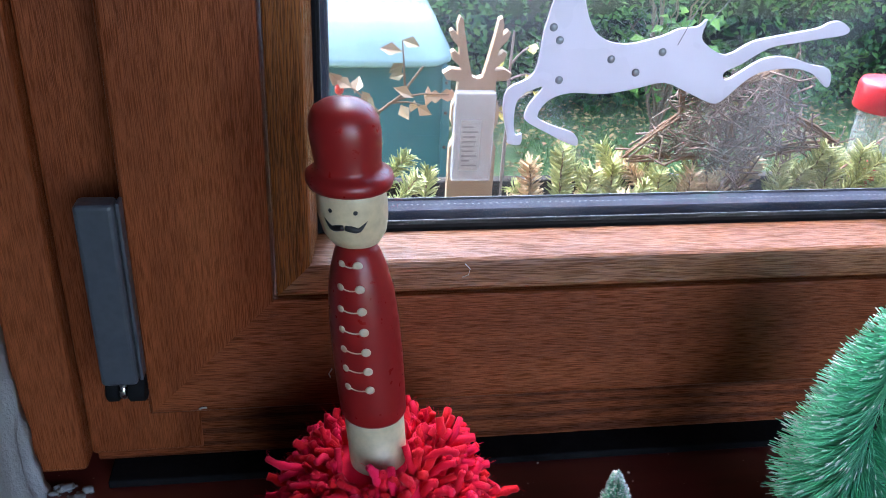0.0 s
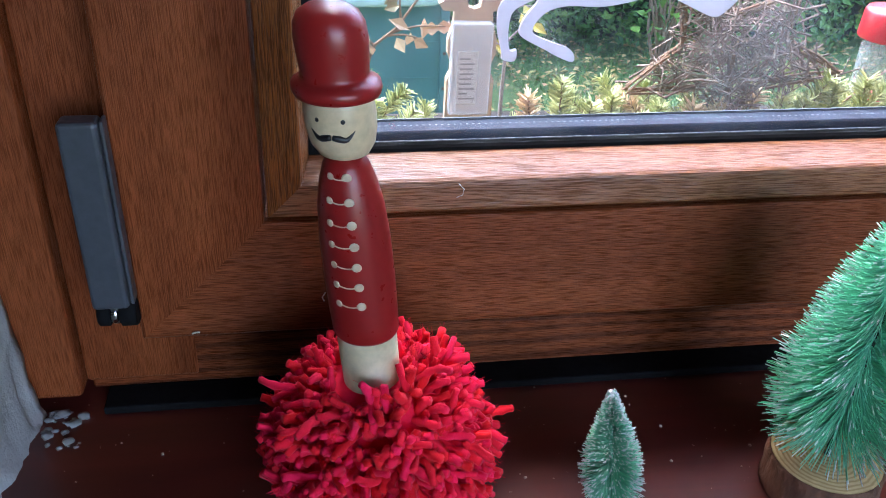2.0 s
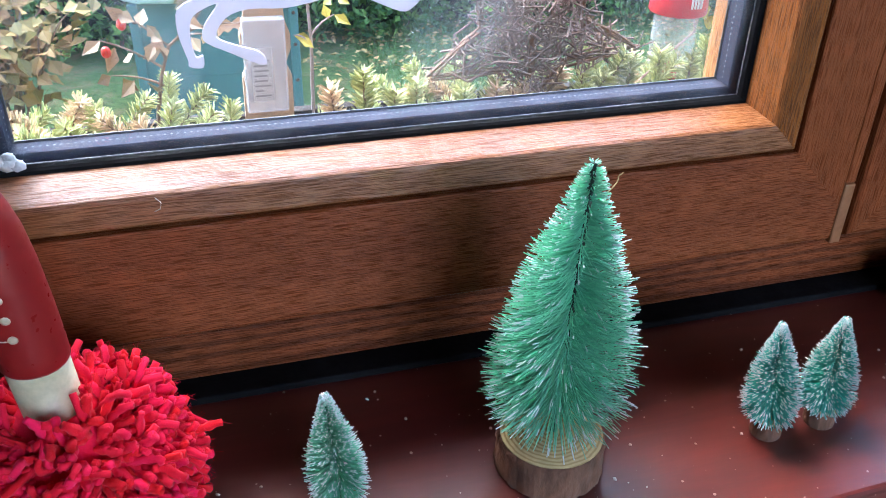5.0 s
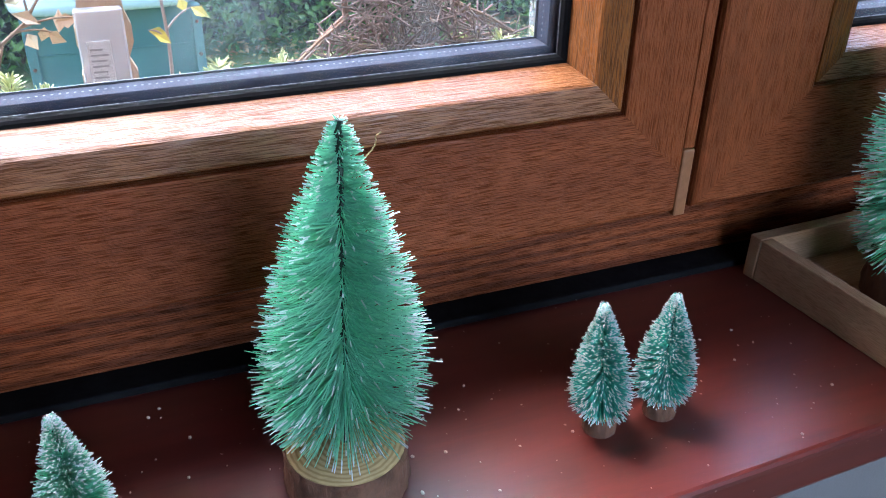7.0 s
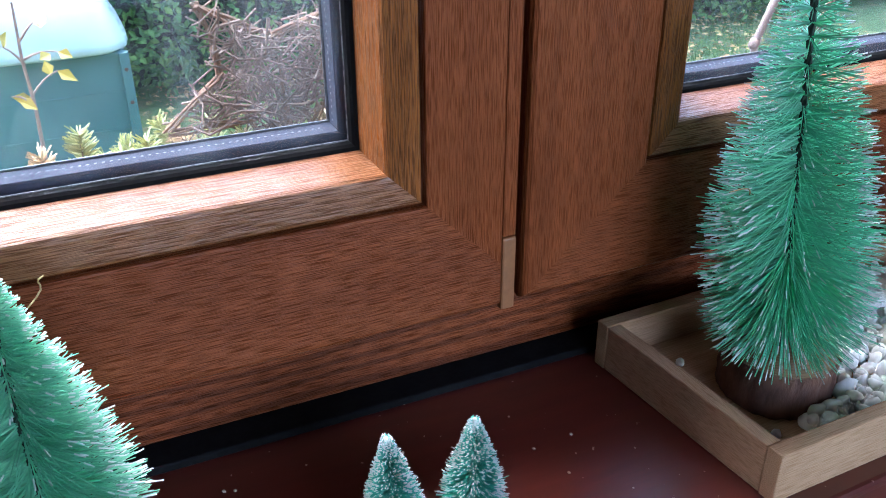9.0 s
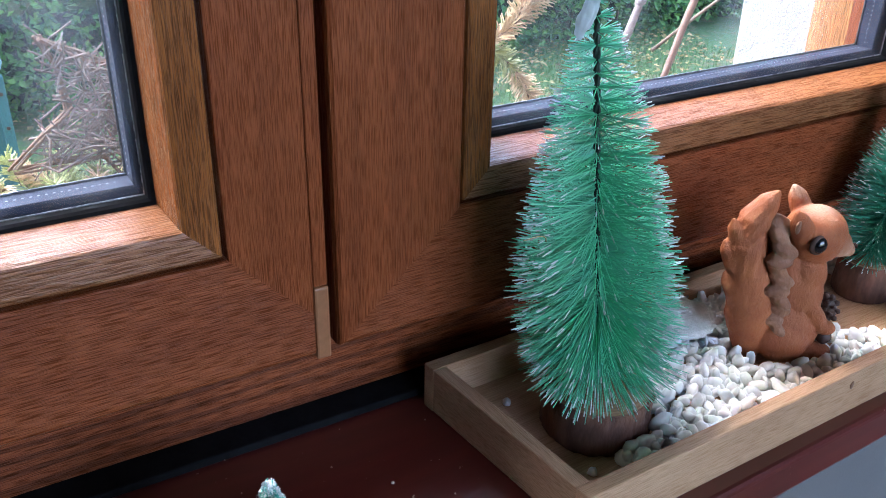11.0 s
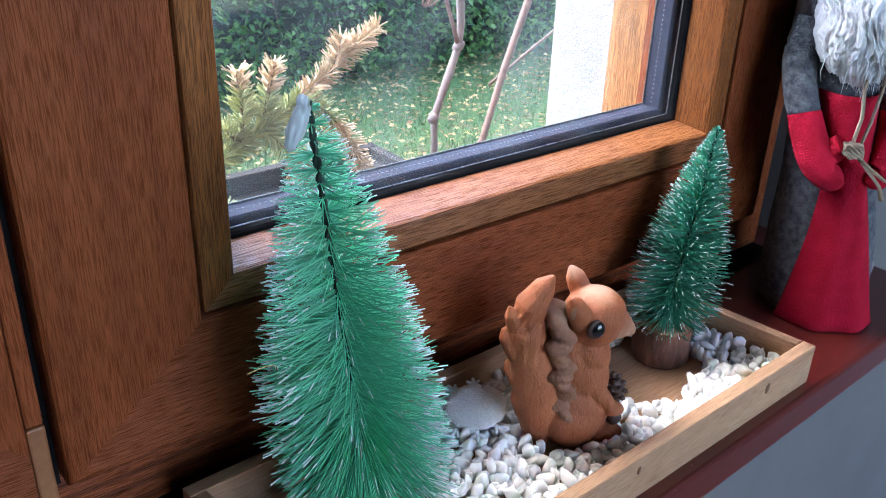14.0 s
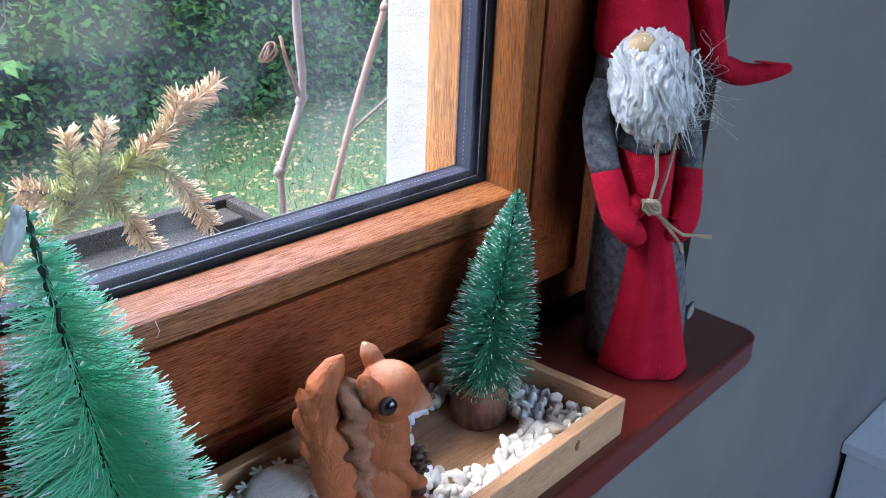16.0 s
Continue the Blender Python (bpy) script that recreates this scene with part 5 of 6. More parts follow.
def plate(bm, outline, y0, y1, mi=0, bev=0.0):
    """Upright flat cut-out (x, z) between two depths."""
    vs = [bm.verts.new((p[0], y0, p[1])) for p in outline]
    f = bm.faces.new(vs)
    f.material_index = mi
    ext = bmesh.ops.extrude_face_region(bm, geom=[f])
    bmesh.ops.translate(bm, vec=(0, y1 - y0, 0), verts=[v for v in ext["geom"] if isinstance(v, bmesh.types.BMVert)])
    bmesh.ops.recalc_face_normals(bm, faces=bm.faces)
    bmesh.ops.triangulate(bm, faces=[q for q in bm.faces if len(q.verts) > 4])


def doe():
    d = base("doe_ornament", (0, 0.3598, 0), "flat silver-white leaping doe ornament with grey stones, stuck on the glass", "ornament")
    body = [(0.107, 0.262), (0.1025, 0.243), (0.1005, 0.226), (0.0965, 0.2195), (0.0870, 0.2145), (0.0855, 0.204), (0.0885, 0.1905),
            (0.0890, 0.1872), (0.0950, 0.1865), (0.0955, 0.1920), (0.0925, 0.1915), (0.0910, 0.1985), (0.0920, 0.2090), (0.0975, 0.2135),
            (0.1045, 0.2155), (0.0985, 0.2075), (0.0962, 0.2010), (0.0985, 0.1975), (0.1080, 0.1925), (0.1165, 0.1880), (0.1235, 0.1855), (0.1240, 0.1890), (0.1205, 0.1925),
            (0.1120, 0.1955), (0.1025, 0.2005), (0.1075, 0.2090), (0.1180, 0.2125), (0.1350, 0.2120), (0.1500, 0.2145), (0.1640, 0.2175), (0.1760, 0.2130), (0.1900, 0.2070),
            (0.1960, 0.2085), (0.2040, 0.2165), (0.2130, 0.2225), (0.2300, 0.2245), (0.2420, 0.2210), (0.2490, 0.2150), (0.2512, 0.2165), (0.2500, 0.2225), (0.2465, 0.2250), (0.2400, 0.2260), (0.2250, 0.2300), (0.2130, 0.2290),
            (0.2020, 0.2220), (0.1955, 0.2185), (0.1940, 0.2225), (0.2020, 0.2265), (0.2150, 0.2345), (0.2280, 0.2370), (0.2400, 0.2390), (0.2525, 0.2410), (0.2545, 0.2440), (0.2490, 0.2475), (0.2430, 0.2465), (0.2380, 0.2440), (0.2200, 0.2405), (0.2060, 0.2375), (0.1940, 0.2310),
            (0.1840, 0.2350), (0.1795, 0.2400), (0.1810, 0.2480), (0.1770, 0.2445), (0.1680, 0.2435), (0.1600, 0.2400), (0.1420, 0.2360), (0.1290, 0.2400), (0.1225, 0.2500), (0.1190, 0.2640), (0.1180, 0.2780), (0.1080, 0.2840), (0.0960, 0.2800), (0.1000, 0.2760), (0.1060, 0.2720)]
    bm = bmesh.new()
    plate(bm, smooth_loop([(x, z) for x, z in body], 3), 0, 0.0020)
    part("cutout", bm, M_SILVER, d)
    for x, z in ((0.1065, 0.2440), (0.1100, 0.2380), (0.1115, 0.2190), (0.1360, 0.2290), (0.1490, 0.2225), (0.1610, 0.2325)):
        bm = bmesh.new()
        blob(bm, (x, -0.0001, z), (0.0020, 0.0009, 0.0020), 2)
        part("stone", bm, M_GEM, d, "small round grey stone")
    bm = bmesh.new()
    vv, ff = [], []
    tube(vv, ff, [(0.168 + 0.010 * q, -0.0003 + 0.0005 * math.sin(q * 3), 0.236 + 0.022 * q) for q in [i / 8 for i in range(9)]], 0.0002, 4)
    tube(vv, ff, [(0.180 + 0.035 * q, 0.0008, 0.243 + 0.045 * q) for q in [i / 8 for i in range(9)]], 0.0002, 4)
    add(bm, vv, ff)
    part("thread", bm, M_STRIP, d, "fine transparent thread")
    return d


doe()

# ---- garden ----
GZ = -1.13
M_SOIL = plain("dark_soil", (0.016, 0.011, 0.008), (0.035, 0.024, 0.017), 30, 0.95, 0.8, 200, dist=0.006)


def lawn_mat():
    m, nt, b = nodes_of("autumn_lawn")
    v = coords(nt, (1, 1, 1))
    n1, n2, n3 = noise_tex(nt, v, 2.2, 5), noise_tex(nt, v, 40, 4, 0.7), noise_tex(nt, v, 9, 4)
    col = mix(nt, grey(nt, n2, 0, 1), (0.055, 0.105, 0.030), (0.13, 0.20, 0.060))
    col = mix(nt, grey(nt, n3, 0, 0.9, 0.52, 0.66), col, (0.20, 0.17, 0.075))
    link(nt, col, b.inputs["Base Color"])
    b.inputs["Roughness"].default_value = 0.9
    bump(nt, b, n2, 0.9, 0.02)
    return m


M_LAWN = lawn_mat()
v, f = [], []
N = 60
for j in range(N + 1):
    for i in range(N + 1):
        sx, sy = (i / N * 2 - 1), (j / N * 2 - 1)
        x, y = 1.5 + 150 * sx * abs(sx) ** 2, 3.0 + 150 * sy * abs(sy) ** 2
        v.append((x, y, GZ + 0.03 * noise.noise(Vector((x * 0.7, y * 0.7, 0)))))
for j in range(N):
    for i in range(N):
        a = j * (N + 1) + i
        f.append((a, a + 1, a + N + 2, a + N + 1))
tagged(raw("ground", v, f, M_LAWN, smooth=True), "autumn lawn with fallen leaves", "lawn", kind="structure")
M_GRASS = plain("grass_blade", (0.075, 0.16, 0.035), (0.17, 0.27, 0.075), 3, 0.7, 0, vary=0.3)
rg = random.Random(11)
v, f = [], []
for k in range(15000):
    x, y = rg.uniform(0.9, 4.6), rg.uniform(1.4, 4.35)
    z = GZ + 0.03 * noise.noise(Vector((x * 0.7, y * 0.7, 0))) - 0.004
    a, h, w = rg.uniform(0, 6.28), rg.uniform(0.03, 0.075), rg.uniform(0.002, 0.004)
    lx, ly = rg.gauss(0, 0.02), rg.gauss(0, 0.02)
    n0 = len(v)
    v += [(x - w * math.cos(a), y - w * math.sin(a), z), (x + w * math.cos(a), y + w * math.sin(a), z), (x + lx, y + ly, z + h)]
    f.append((n0, n0 + 1, n0 + 2))
tagged(raw("grass", v, f, M_GRASS), "short green lawn grass", "grass", kind="stuff")
M_FALLEN = plain("fallen_leaf", (0.22, 0.13, 0.05), (0.52, 0.42, 0.14), 9, 0.8, 0, vary=0.6)


def leaf_quad(v, f, c, d, n, L, W, cup=0.15):
    """One folded leaf: midrib from c along d, normal n."""
    s = d.cross(n).normalized()
    n0 = len(v)
    for p in (c, c + d * L * 0.45 + s * W + n * L * cup, c + d * L, c + d * L * 0.45 - s * W + n * L * cup, c + d * L * 0.5):
        v.append(tuple(p))
    f += [(n0, n0 + 4, n0 + 1), (n0 + 1, n0 + 4, n0 + 2), (n0, n0 + 3, n0 + 4), (n0 + 3, n0 + 2, n0 + 4)]


v, f = [], []
for k in range(4200):
    x, y = rg.uniform(0.6, 4.6), 4.4 - 2.8 * rg.random() ** 1.4
    a = rg.uniform(0, 6.28)
    leaf_quad(v, f, Vector((x, y, GZ + 0.03 * noise.noise(Vector((x * 0.7, y * 0.7, 0))) + rg.uniform(0.01, 0.05))), Vector((math.cos(a), math.sin(a), rg.uniform(-0.3, 0.3))).normalized(), Vector((rg.gauss(0, 0.3), rg.gauss(0, 0.3), 1)).normalized(), rg.uniform(0.022, 0.05), rg.uniform(0.007, 0.016))
tagged(raw("fallen_leaves", v, f, M_FALLEN), "yellow and brown fallen leaves on the lawn", "leaves", kind="stuff")

# hedge
M_HLEAF = plain("hedge_leaf", (0.030, 0.092, 0.018), (0.100, 0.200, 0.042), 3, 0.5, 0, vary=0.6, spec=0.3)
# near-black backing lumps: shade between the hedge leaves, put into their colour
M_HCORE = plain("hedge_inner_shade", (0.008, 0.014, 0.007), (0.016, 0.026, 0.012), 6, 0.95, 0.5, 60, dist=0.02)
hedge = base("hedge", (1.8, 4.55, GZ), "dense dark green leafy garden hedge", "hedge")
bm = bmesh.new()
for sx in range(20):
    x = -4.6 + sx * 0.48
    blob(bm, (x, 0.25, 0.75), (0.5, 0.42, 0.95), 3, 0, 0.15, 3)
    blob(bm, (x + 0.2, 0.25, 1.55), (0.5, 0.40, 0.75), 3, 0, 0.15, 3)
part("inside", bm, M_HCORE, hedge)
v, f = [], []
for k in range(30000):
    x = rg.uniform(-4.2, 4.4)
    z = 2.2 * rg.random() ** 1.45 + 0.06
    y = -0.18 + 0.22 * noise.noise(Vector((x * 1.7, z * 1.7, 3))) + rg.uniform(-0.10, 0.22) - (0.10 if z < 1 else 0) + 0.25 * max(0, 0.35 - z)
    d = Vector((rg.gauss(0, 0.7), rg.gauss(-0.5, 0.5), rg.gauss(-0.1, 0.6))).normalized()
    n = Vector((rg.gauss(0, 0.5), rg.gauss(-0.6, 0.4), rg.gauss(0.7, 0.4))).normalized()
    leaf_quad(v, f, Vector((x, y, z)), d, n, rg.uniform(0.035, 0.065), rg.uniform(0.010, 0.019))
o = raw("leaves", v, f, M_HLEAF, hedge)
o["kind"] = "stuff"
v, f = [], []
for k in range(160):
    x = rg.uniform(-4, 4.3)
    p = Vector((x, rg.uniform(-0.1, 0.3), 0))
    tube(v, f, [p, p + Vector((rg.gauss(0, 0.05), -0.03, 0.3)), p + Vector((rg.gauss(0, 0.15), -0.1, 0.7))], [0.010, 0.008, 0.004], 5)
raw("stems", v, f, plain("hedge_stem", (0.07, 0.05, 0.035), (0.12, 0.09, 0.06), 30, 0.9, 0.3), hedge)["kind"] = "stuff"

# broad-leaved bright shrub between window and hedge
M_BRIGHT = plain("bright_leaf", (0.09, 0.19, 0.02), (0.16, 0.29, 0.035), 4, 0.45, 0, vary=0.3)
M_AUTUMN = plain("autumn_leaf", (0.20, 0.10, 0.03), (0.28, 0.22, 0.05), 4, 0.6, 0, vary=0.5)
M_TWIG = plain("brown_twig", (0.16, 0.10, 0.065), (0.25, 0.17, 0.115), 60, 0.85, 0.4, 300)


def shrub(at, h, w, count, leaf, mat, label, seed):
    r = random.Random(seed)
    s = base("shrub", at, label, "shrub")
    v, f, lv, lf_ = [], [], [], []
    for k in range(16):
        a = r.uniform(0, 6.28)
        e = Vector((math.cos(a) * w * r.uniform(0.2, 1), math.sin(a) * w * r.uniform(0.2, 1), h * r.uniform(0.55, 1)))
        pts = [e * q + Vector((r.gauss(0, 0.02), r.gauss(0, 0.02), 0.10 * h * math.sin(math.pi * q))) * (1 if q else 0) for q in [i / 5 for i in range(6)]]
        tube(v, f, pts, [0.009, 0.008, 0.006, 0.005, 0.003, 0.0015], 5)
        for j in range(count // 16):
            q = r.uniform(0.3, 1) * 5
            i = min(4, int(q))
            p = pts[i].lerp(pts[i + 1], q - i) + Vector((r.gauss(0, 0.06), r.gauss(0, 0.06), r.gauss(0, 0.05)))
            d = Vector((r.gauss(0, 1), r.gauss(-0.3, 1), r.gauss(-0.2, 0.6))).normalized()
            leaf_quad(lv, lf_, p, d, Vector((r.gauss(0, 0.5), r.gauss(-0.5, 0.4), 1)).normalized(), leaf * r.uniform(0.7, 1.2), leaf * r.uniform(0.26, 0.4))
    raw("stems", v, f, M_TWIG, s)["kind"] = "stuff"
    raw("leaves", lv, lf_, mat, s)["kind"] = "stuff"
    return s


shrub((-0.55, 3.3, GZ), 0.75, 0.38, 420, 0.075, M_AUTUMN, "low shrub with brown and yellow autumn leaves", 41)
shrub((1.66, 3.95, GZ), 0.95, 0.28, 120, 0.075, M_BRIGHT, "shrub with large bright green leaves before the hedge", 42)

# green storage bin with a pale rounded lid
M_TEALP = plain("teal_painted_metal", (0.042, 0.115, 0.118), (0.062, 0.15, 0.152), 5, 0.5, 0.2, 80)
M_LID = plain("pale_mint_lid", (0.36, 0.45, 0.45), (0.46, 0.55, 0.55), 4, 0.25, 0.1, 60)
M_RUST = plain("rusty_bolt", (0.07, 0.03, 0.02), (0.12, 0.05, 0.03), 60, 0.8, 0.3)
shed = base("storage_bin", (0.195, 3.50, GZ), "teal garden storage bin with a pale rounded lid", "storage bin")
bm = bmesh.new()
box(bm, -0.275, 0.300, -0.30, 0.30, 0, 0.565, 0.012, 2)
for z in (0.14, 0.28, 0.42):
    box(bm, -0.262, 0.288, -0.3025, -0.28, z, z + 0.004)
part("body", bm, M_TEALP, shed)
for x in (-0.285, 0.275):
    part("corner_post", boxed(x, x + 0.034, -0.312, -0.28, 0, 0.56, 0.004), M_TEALP, shed)
    for z in (0.10, 0.24, 0.38, 0.50):
        bm = bmesh.new()
        blob(bm, (x + 0.017, -0.313, z), (0.007, 0.004, 0.007), 2)
        part("bolt", bm, M_RUST, shed, "rusty bolt head")
bm = bmesh.new()
levels = [(0.315, 0.335, 0.565), (0.325, 0.345, 0.575), (0.322, 0.342, 0.60), (0.29, 0.31, 0.66), (0.262, 0.28, 0.72), (0.235, 0.25, 0.742), (0.16, 0.17, 0.752)]
loops = []
for hx, hy, z in levels:
    lp = []
    for i in range(32):
        a = 2 * math.pi * (i + 0.5) / 32
        c, s = math.cos(a), math.sin(a)
        k = (abs(c) ** 6 + abs(s) ** 6) ** (-1 / 6)
        lp.append(bm.verts.new((hx * c * k, hy * s * k, z)))
    loops.append(lp)
for a, b in zip(loops, loops[1:]):
    for i in range(32):
        bm.faces.new((a[i], a[(i + 1) % 32], b[(i + 1) % 32], b[i])).smooth = True
bm.faces.new(loops[-1])
bm.faces.new(loops[0][::-1])
part("lid", bm, M_LID, shed, "pale mint lid with rounded edges")

# planter outside the window
M_GREYWOOD = foil("weathered_grey_wood", 0, (0.022, 0.018, 0.016), (0.045, 0.037, 0.032), (0.07, 0.058, 0.05), rough=0.8, pore=0.5)
PX0, PX1, PY0, PY1, PT = -0.34, 1.120, 0.720, 1.05, -0.119
# the things in the planter are set out round these two points
BED_L = Matrix.Translation((0.3388, 0.9153, -0.0091)) @ Matrix.Rotation(radians(0.9), 4, "Y") @ Matrix.Scale(1.03, 4) @ Matrix.Translation((-0.336, -0.89, -0.0233))
BED_R = Matrix.Translation((-0.0004, -0.0227, -0.0247))


def bedded(ob, bed):
    ob.matrix_basis = bed @ ob.matrix_basis
    return ob


planter = base("raised_planter", (0, 0, GZ), "weathered grey wooden raised planter full of soil", "planter")
Z = -GZ
for nm, d in (("front_board", (PX0, PX1, PY0, PY0 + 0.018)), ("back_board", (PX0, PX1, PY1 - 0.018, PY1)), ("end_board", (PX0 + 0.001, PX0 + 0.018, PY0 + 0.019, PY1 - 0.019)), ("end_board", (PX1 - 0.018, PX1 - 0.001, PY0 + 0.019, PY1 - 0.019))):
    part(nm, boxed(*d, Z - 0.27, Z + PT, 0.002), M_GREYWOOD, planter)
for x in (PX0 + 0.02, PX1 - 0.07):
    for y in (PY0 + 0.02, PY1 - 0.07):
        part("leg", boxed(x, x + 0.05, y, y + 0.05, 0, Z - 0.13, 0.003), M_GREYWOOD, planter)
part("soil", boxed(PX0 + 0.018, PX1 - 0.018, PY0 + 0.018, PY1 - 0.018, Z - 0.26, Z - 0.147), M_SOIL, planter, "dark soil")

M_NEEDLE = plain("spruce_needle", (0.36, 0.40, 0.13), (0.54, 0.55, 0.24), 30, 0.6, 0, vary=0.3)
M_NEEDLE2 = plain("tan_spruce_needle", (0.56, 0.38, 0.20), (0.70, 0.53, 0.32), 30, 0.65, 0, vary=0.25)


def twig(v, f, nv, nf, pts, length, r, dens=1500, up=0.5):
    """Spruce shoot: woody curve pts with needles all round."""
    pts = [Vector(p) for p in pts]
    tube(v, f, pts, [0.0026 * (1 - 0.5 * i / len(pts)) for i in range(len(pts))], 5)
    total = sum((b - a).length for a, b in zip(pts, pts[1:]))
    n = int(total * dens)
    for k in range(n):
        q = (k + r.random()) / n * (len(pts) - 1)
        i = min(len(pts) - 2, int(q))
        p = pts[i].lerp(pts[i + 1], q - i)
        d = (pts[i + 1] - pts[i]).normalized()
        u = d.orthogonal().normalized()
        w = d.cross(u)
        a = r.uniform(0, 6.28)
        e = ((u * math.cos(a) + w * math.sin(a)) * 0.8 + d * r.uniform(0.25, 0.65) + Vector((0, 0, 0.10))).normalized()
        spike(nv, nf, p, p + e * length * r.uniform(0.75, 1.15) * (1.0 if q < len(pts) - 1.6 else 0.85), 0.00115, 0.6)


def spruce(name_label, shoots, mat, seed, length=0.017, dens=1500, bed=BED_L):
    r = random.Random(seed)
    s = base("spruce_sprig", (0, 0, 0), name_label, "spruce sprig", "spruce sprigs in the planter")
    bedded(s, bed)
    v, f, nv, nf = [], [], [], []
    gv, gf = [], []
    for pts in shoots:
        k = len(pts) // 2
        if mat is M_NEEDLE2 and seed > 99 and len(pts) > 5:
            twig(v, f, gv, gf, pts[:k + 1], length, r, dens)
            twig(v, f, nv, nf, pts[k:], length, r, dens)
        else:
            twig(v, f, nv, nf, pts, length, r, dens)
    if gf:
        raw("green_needles", gv, gf, M_NEEDLE, s)["kind"] = "stuff"
    raw("stem", v, f, M_TWIG, s)["kind"] = "stuff"
    raw("needles", nv, nf, mat, s)["kind"] = "stuff"
    return s


def shoot(a, b, sag=0.01, n=7):
    a, b = Vector(a), Vector(b)
    return [a.lerp(b, i / (n - 1)) + Vector((0, 0, sag * math.sin(math.pi * i / (n - 1)))) for i in range(n)]


rs = random.Random(77)
low = []
for k in range(84):
    x = rs.choice([rs.uniform(0.20, 0.50), rs.uniform(0.40, 0.80), rs.uniform(-0.12, 0.13)])
    y = rs.uniform(0.80, 0.97)
    a = rs.uniform(0, 6.28)
    L = rs.uniform(0.035, 0.075)
    low.append((Vector((x, y, -0.117)), Vector((x + L * math.cos(a), y + L * math.sin(a) * 0.6, rs.uniform(-0.065, -0.018) + (0.012 if x > 0.55 else 0)))))
for k in range(0, 84, 2):
    spruce("green and tan cut spruce sprig lying in the planter", [shoot(*low[k]), shoot(*low[k + 1])], M_NEEDLE if k % 3 else M_NEEDLE2, k, 0.0165, 2300)
for k, (x, top) in enumerate(((0.278, 0.010), (0.339, -0.006), (0.241, -0.008), (0.396, -0.020), (0.437, -0.020), (0.608, 0.006), (0.645, 0.012), (0.315, -0.016), (0.545, -0.010), (0.690, 0.004))):
    spruce("upright pale spruce tip in the planter", [shoot((x + rs.uniform(-0.012, 0.012), 0.870, -0.117), (x, 0.868, top), 0.0)], M_NEEDLE2 if k in (2, 4) else M_NEEDLE, 200 + k, 0.0185, 3000)
spruce("drying spruce sprig beside the bottle in the planter", [shoot((0.72, 0.90, -0.117), (0.775, 0.87, 0.045), 0.0), shoot((0.70, 0.86, -0.117), (0.755, 0.84, 0.01), 0.0)], M_NEEDLE2, 103, 0.0185, 2500)
spruce("green spruce sprig leaning in the planter", [shoot((0.58, 0.88, -0.117), (0.66, 0.85, 0.005), 0.0), shoot((0.56, 0.9, -0.117), (0.60, 0.87, 0.012), 0.0)], M_NEEDLE, 104, 0.0185, 2500)
B = Vector((0.66, 0.86, -0.117))
main = [B, Vector((0.775, 0.858, 0.012)), Vector((0.83, 0.858, 0.040)), Vector((0.878, 0.858, 0.066)), Vector((0.925, 0.86, 0.095)), Vector((0.955, 0.862, 0.116)), Vector((0.990, 0.866, 0.133))]
spruce("drying spruce branch with tan shoots rising from the planter", [main[:4], shoot((0.803, 0.858, 0.027), (0.812, 0.86, 0.070), 0.002)], M_NEEDLE, 110, 0.0195, 2800, BED_R)
spruce("drying spruce branch with tan shoots rising from the planter", [
    main[3:], shoot(main[4], (0.935, 0.858, 0.128), 0.0, 5), shoot(main[2], (0.846, 0.852, 0.112), 0.004), shoot((0.808, 0.858, 0.060), (0.806, 0.86, 0.106), 0.002),
    shoot((0.803, 0.858, 0.03), (0.748, 0.85, 0.062), 0.006), shoot(main[3], (0.955, 0.845, -0.030), 0.02), shoot(main[2], (0.880, 0.84, -0.045), 0.012)], M_NEEDLE2, 111, 0.0195, 2800, BED_R)

# wooden reindeer with a clear packet tied to it
M_PLY = plain("pale_plywood", (0.50, 0.33, 0.20), (0.58, 0.40, 0.26), 30, 0.65, 0.15, 250)
M_PACK = bpy.data.materials.new("frosted_plastic")
M_PACK.use_nodes = True
_b = M_PACK.node_tree.nodes["Principled BSDF"]
_b.inputs["Base Color"].default_value, _b.inputs["Roughness"].default_value, _b.inputs["Alpha"].default_value = (0.84, 0.84, 0.88, 1), 0.2, 0.42
deer = base("wooden_reindeer", (0.1735, 0.868, -0.05), "flat plywood reindeer with antlers standing in the planter", "garden ornament")
bedded(deer, BED_L)
half = [(0.0, 0.140), (0.006, 0.142), (0.0105, 0.160), (0.016, 0.186), (0.019, 0.203), (0.0225, 0.2055), (0.0245, 0.198), (0.0235, 0.186), (0.0295, 0.192), (0.0325, 0.190), (0.0295, 0.182), (0.0215, 0.173), (0.0205, 0.165), (0.0265, 0.170), (0.0300, 0.168), (0.0275, 0.160), (0.0185, 0.152),
        (0.0180, 0.149), (0.029, 0.1505), (0.0375, 0.1455), (0.0330, 0.1385), (0.0200, 0.1375), (0.0215, 0.122), (0.0262, 0.108), (0.0262, 0.092), (0.0200, 0.076), (0.0262, 0.062), (0.0262, -0.067)]
outline = half + [(-x, z) for x, z in half[::-1][:-1]]
bm = bmesh.new()
plate(bm, outline, 0, 0.012)
part("cutout", bm, M_PLY, deer)
pk = base("plastic_packet", (0.1735, 0.862, -0.05), "clear plastic packet with a white printed label, on the reindeer", "packet")
bedded(pk, BED_L)
part("sleeve", boxed(-0.0245, 0.0195, -0.010, 0.0045, 0.028, 0.129, 0.002), M_PACK, pk)
M_LABEL = plain("white_label", (0.70, 0.70, 0.72), (0.76, 0.76, 0.78), 90, 0.6, 0)
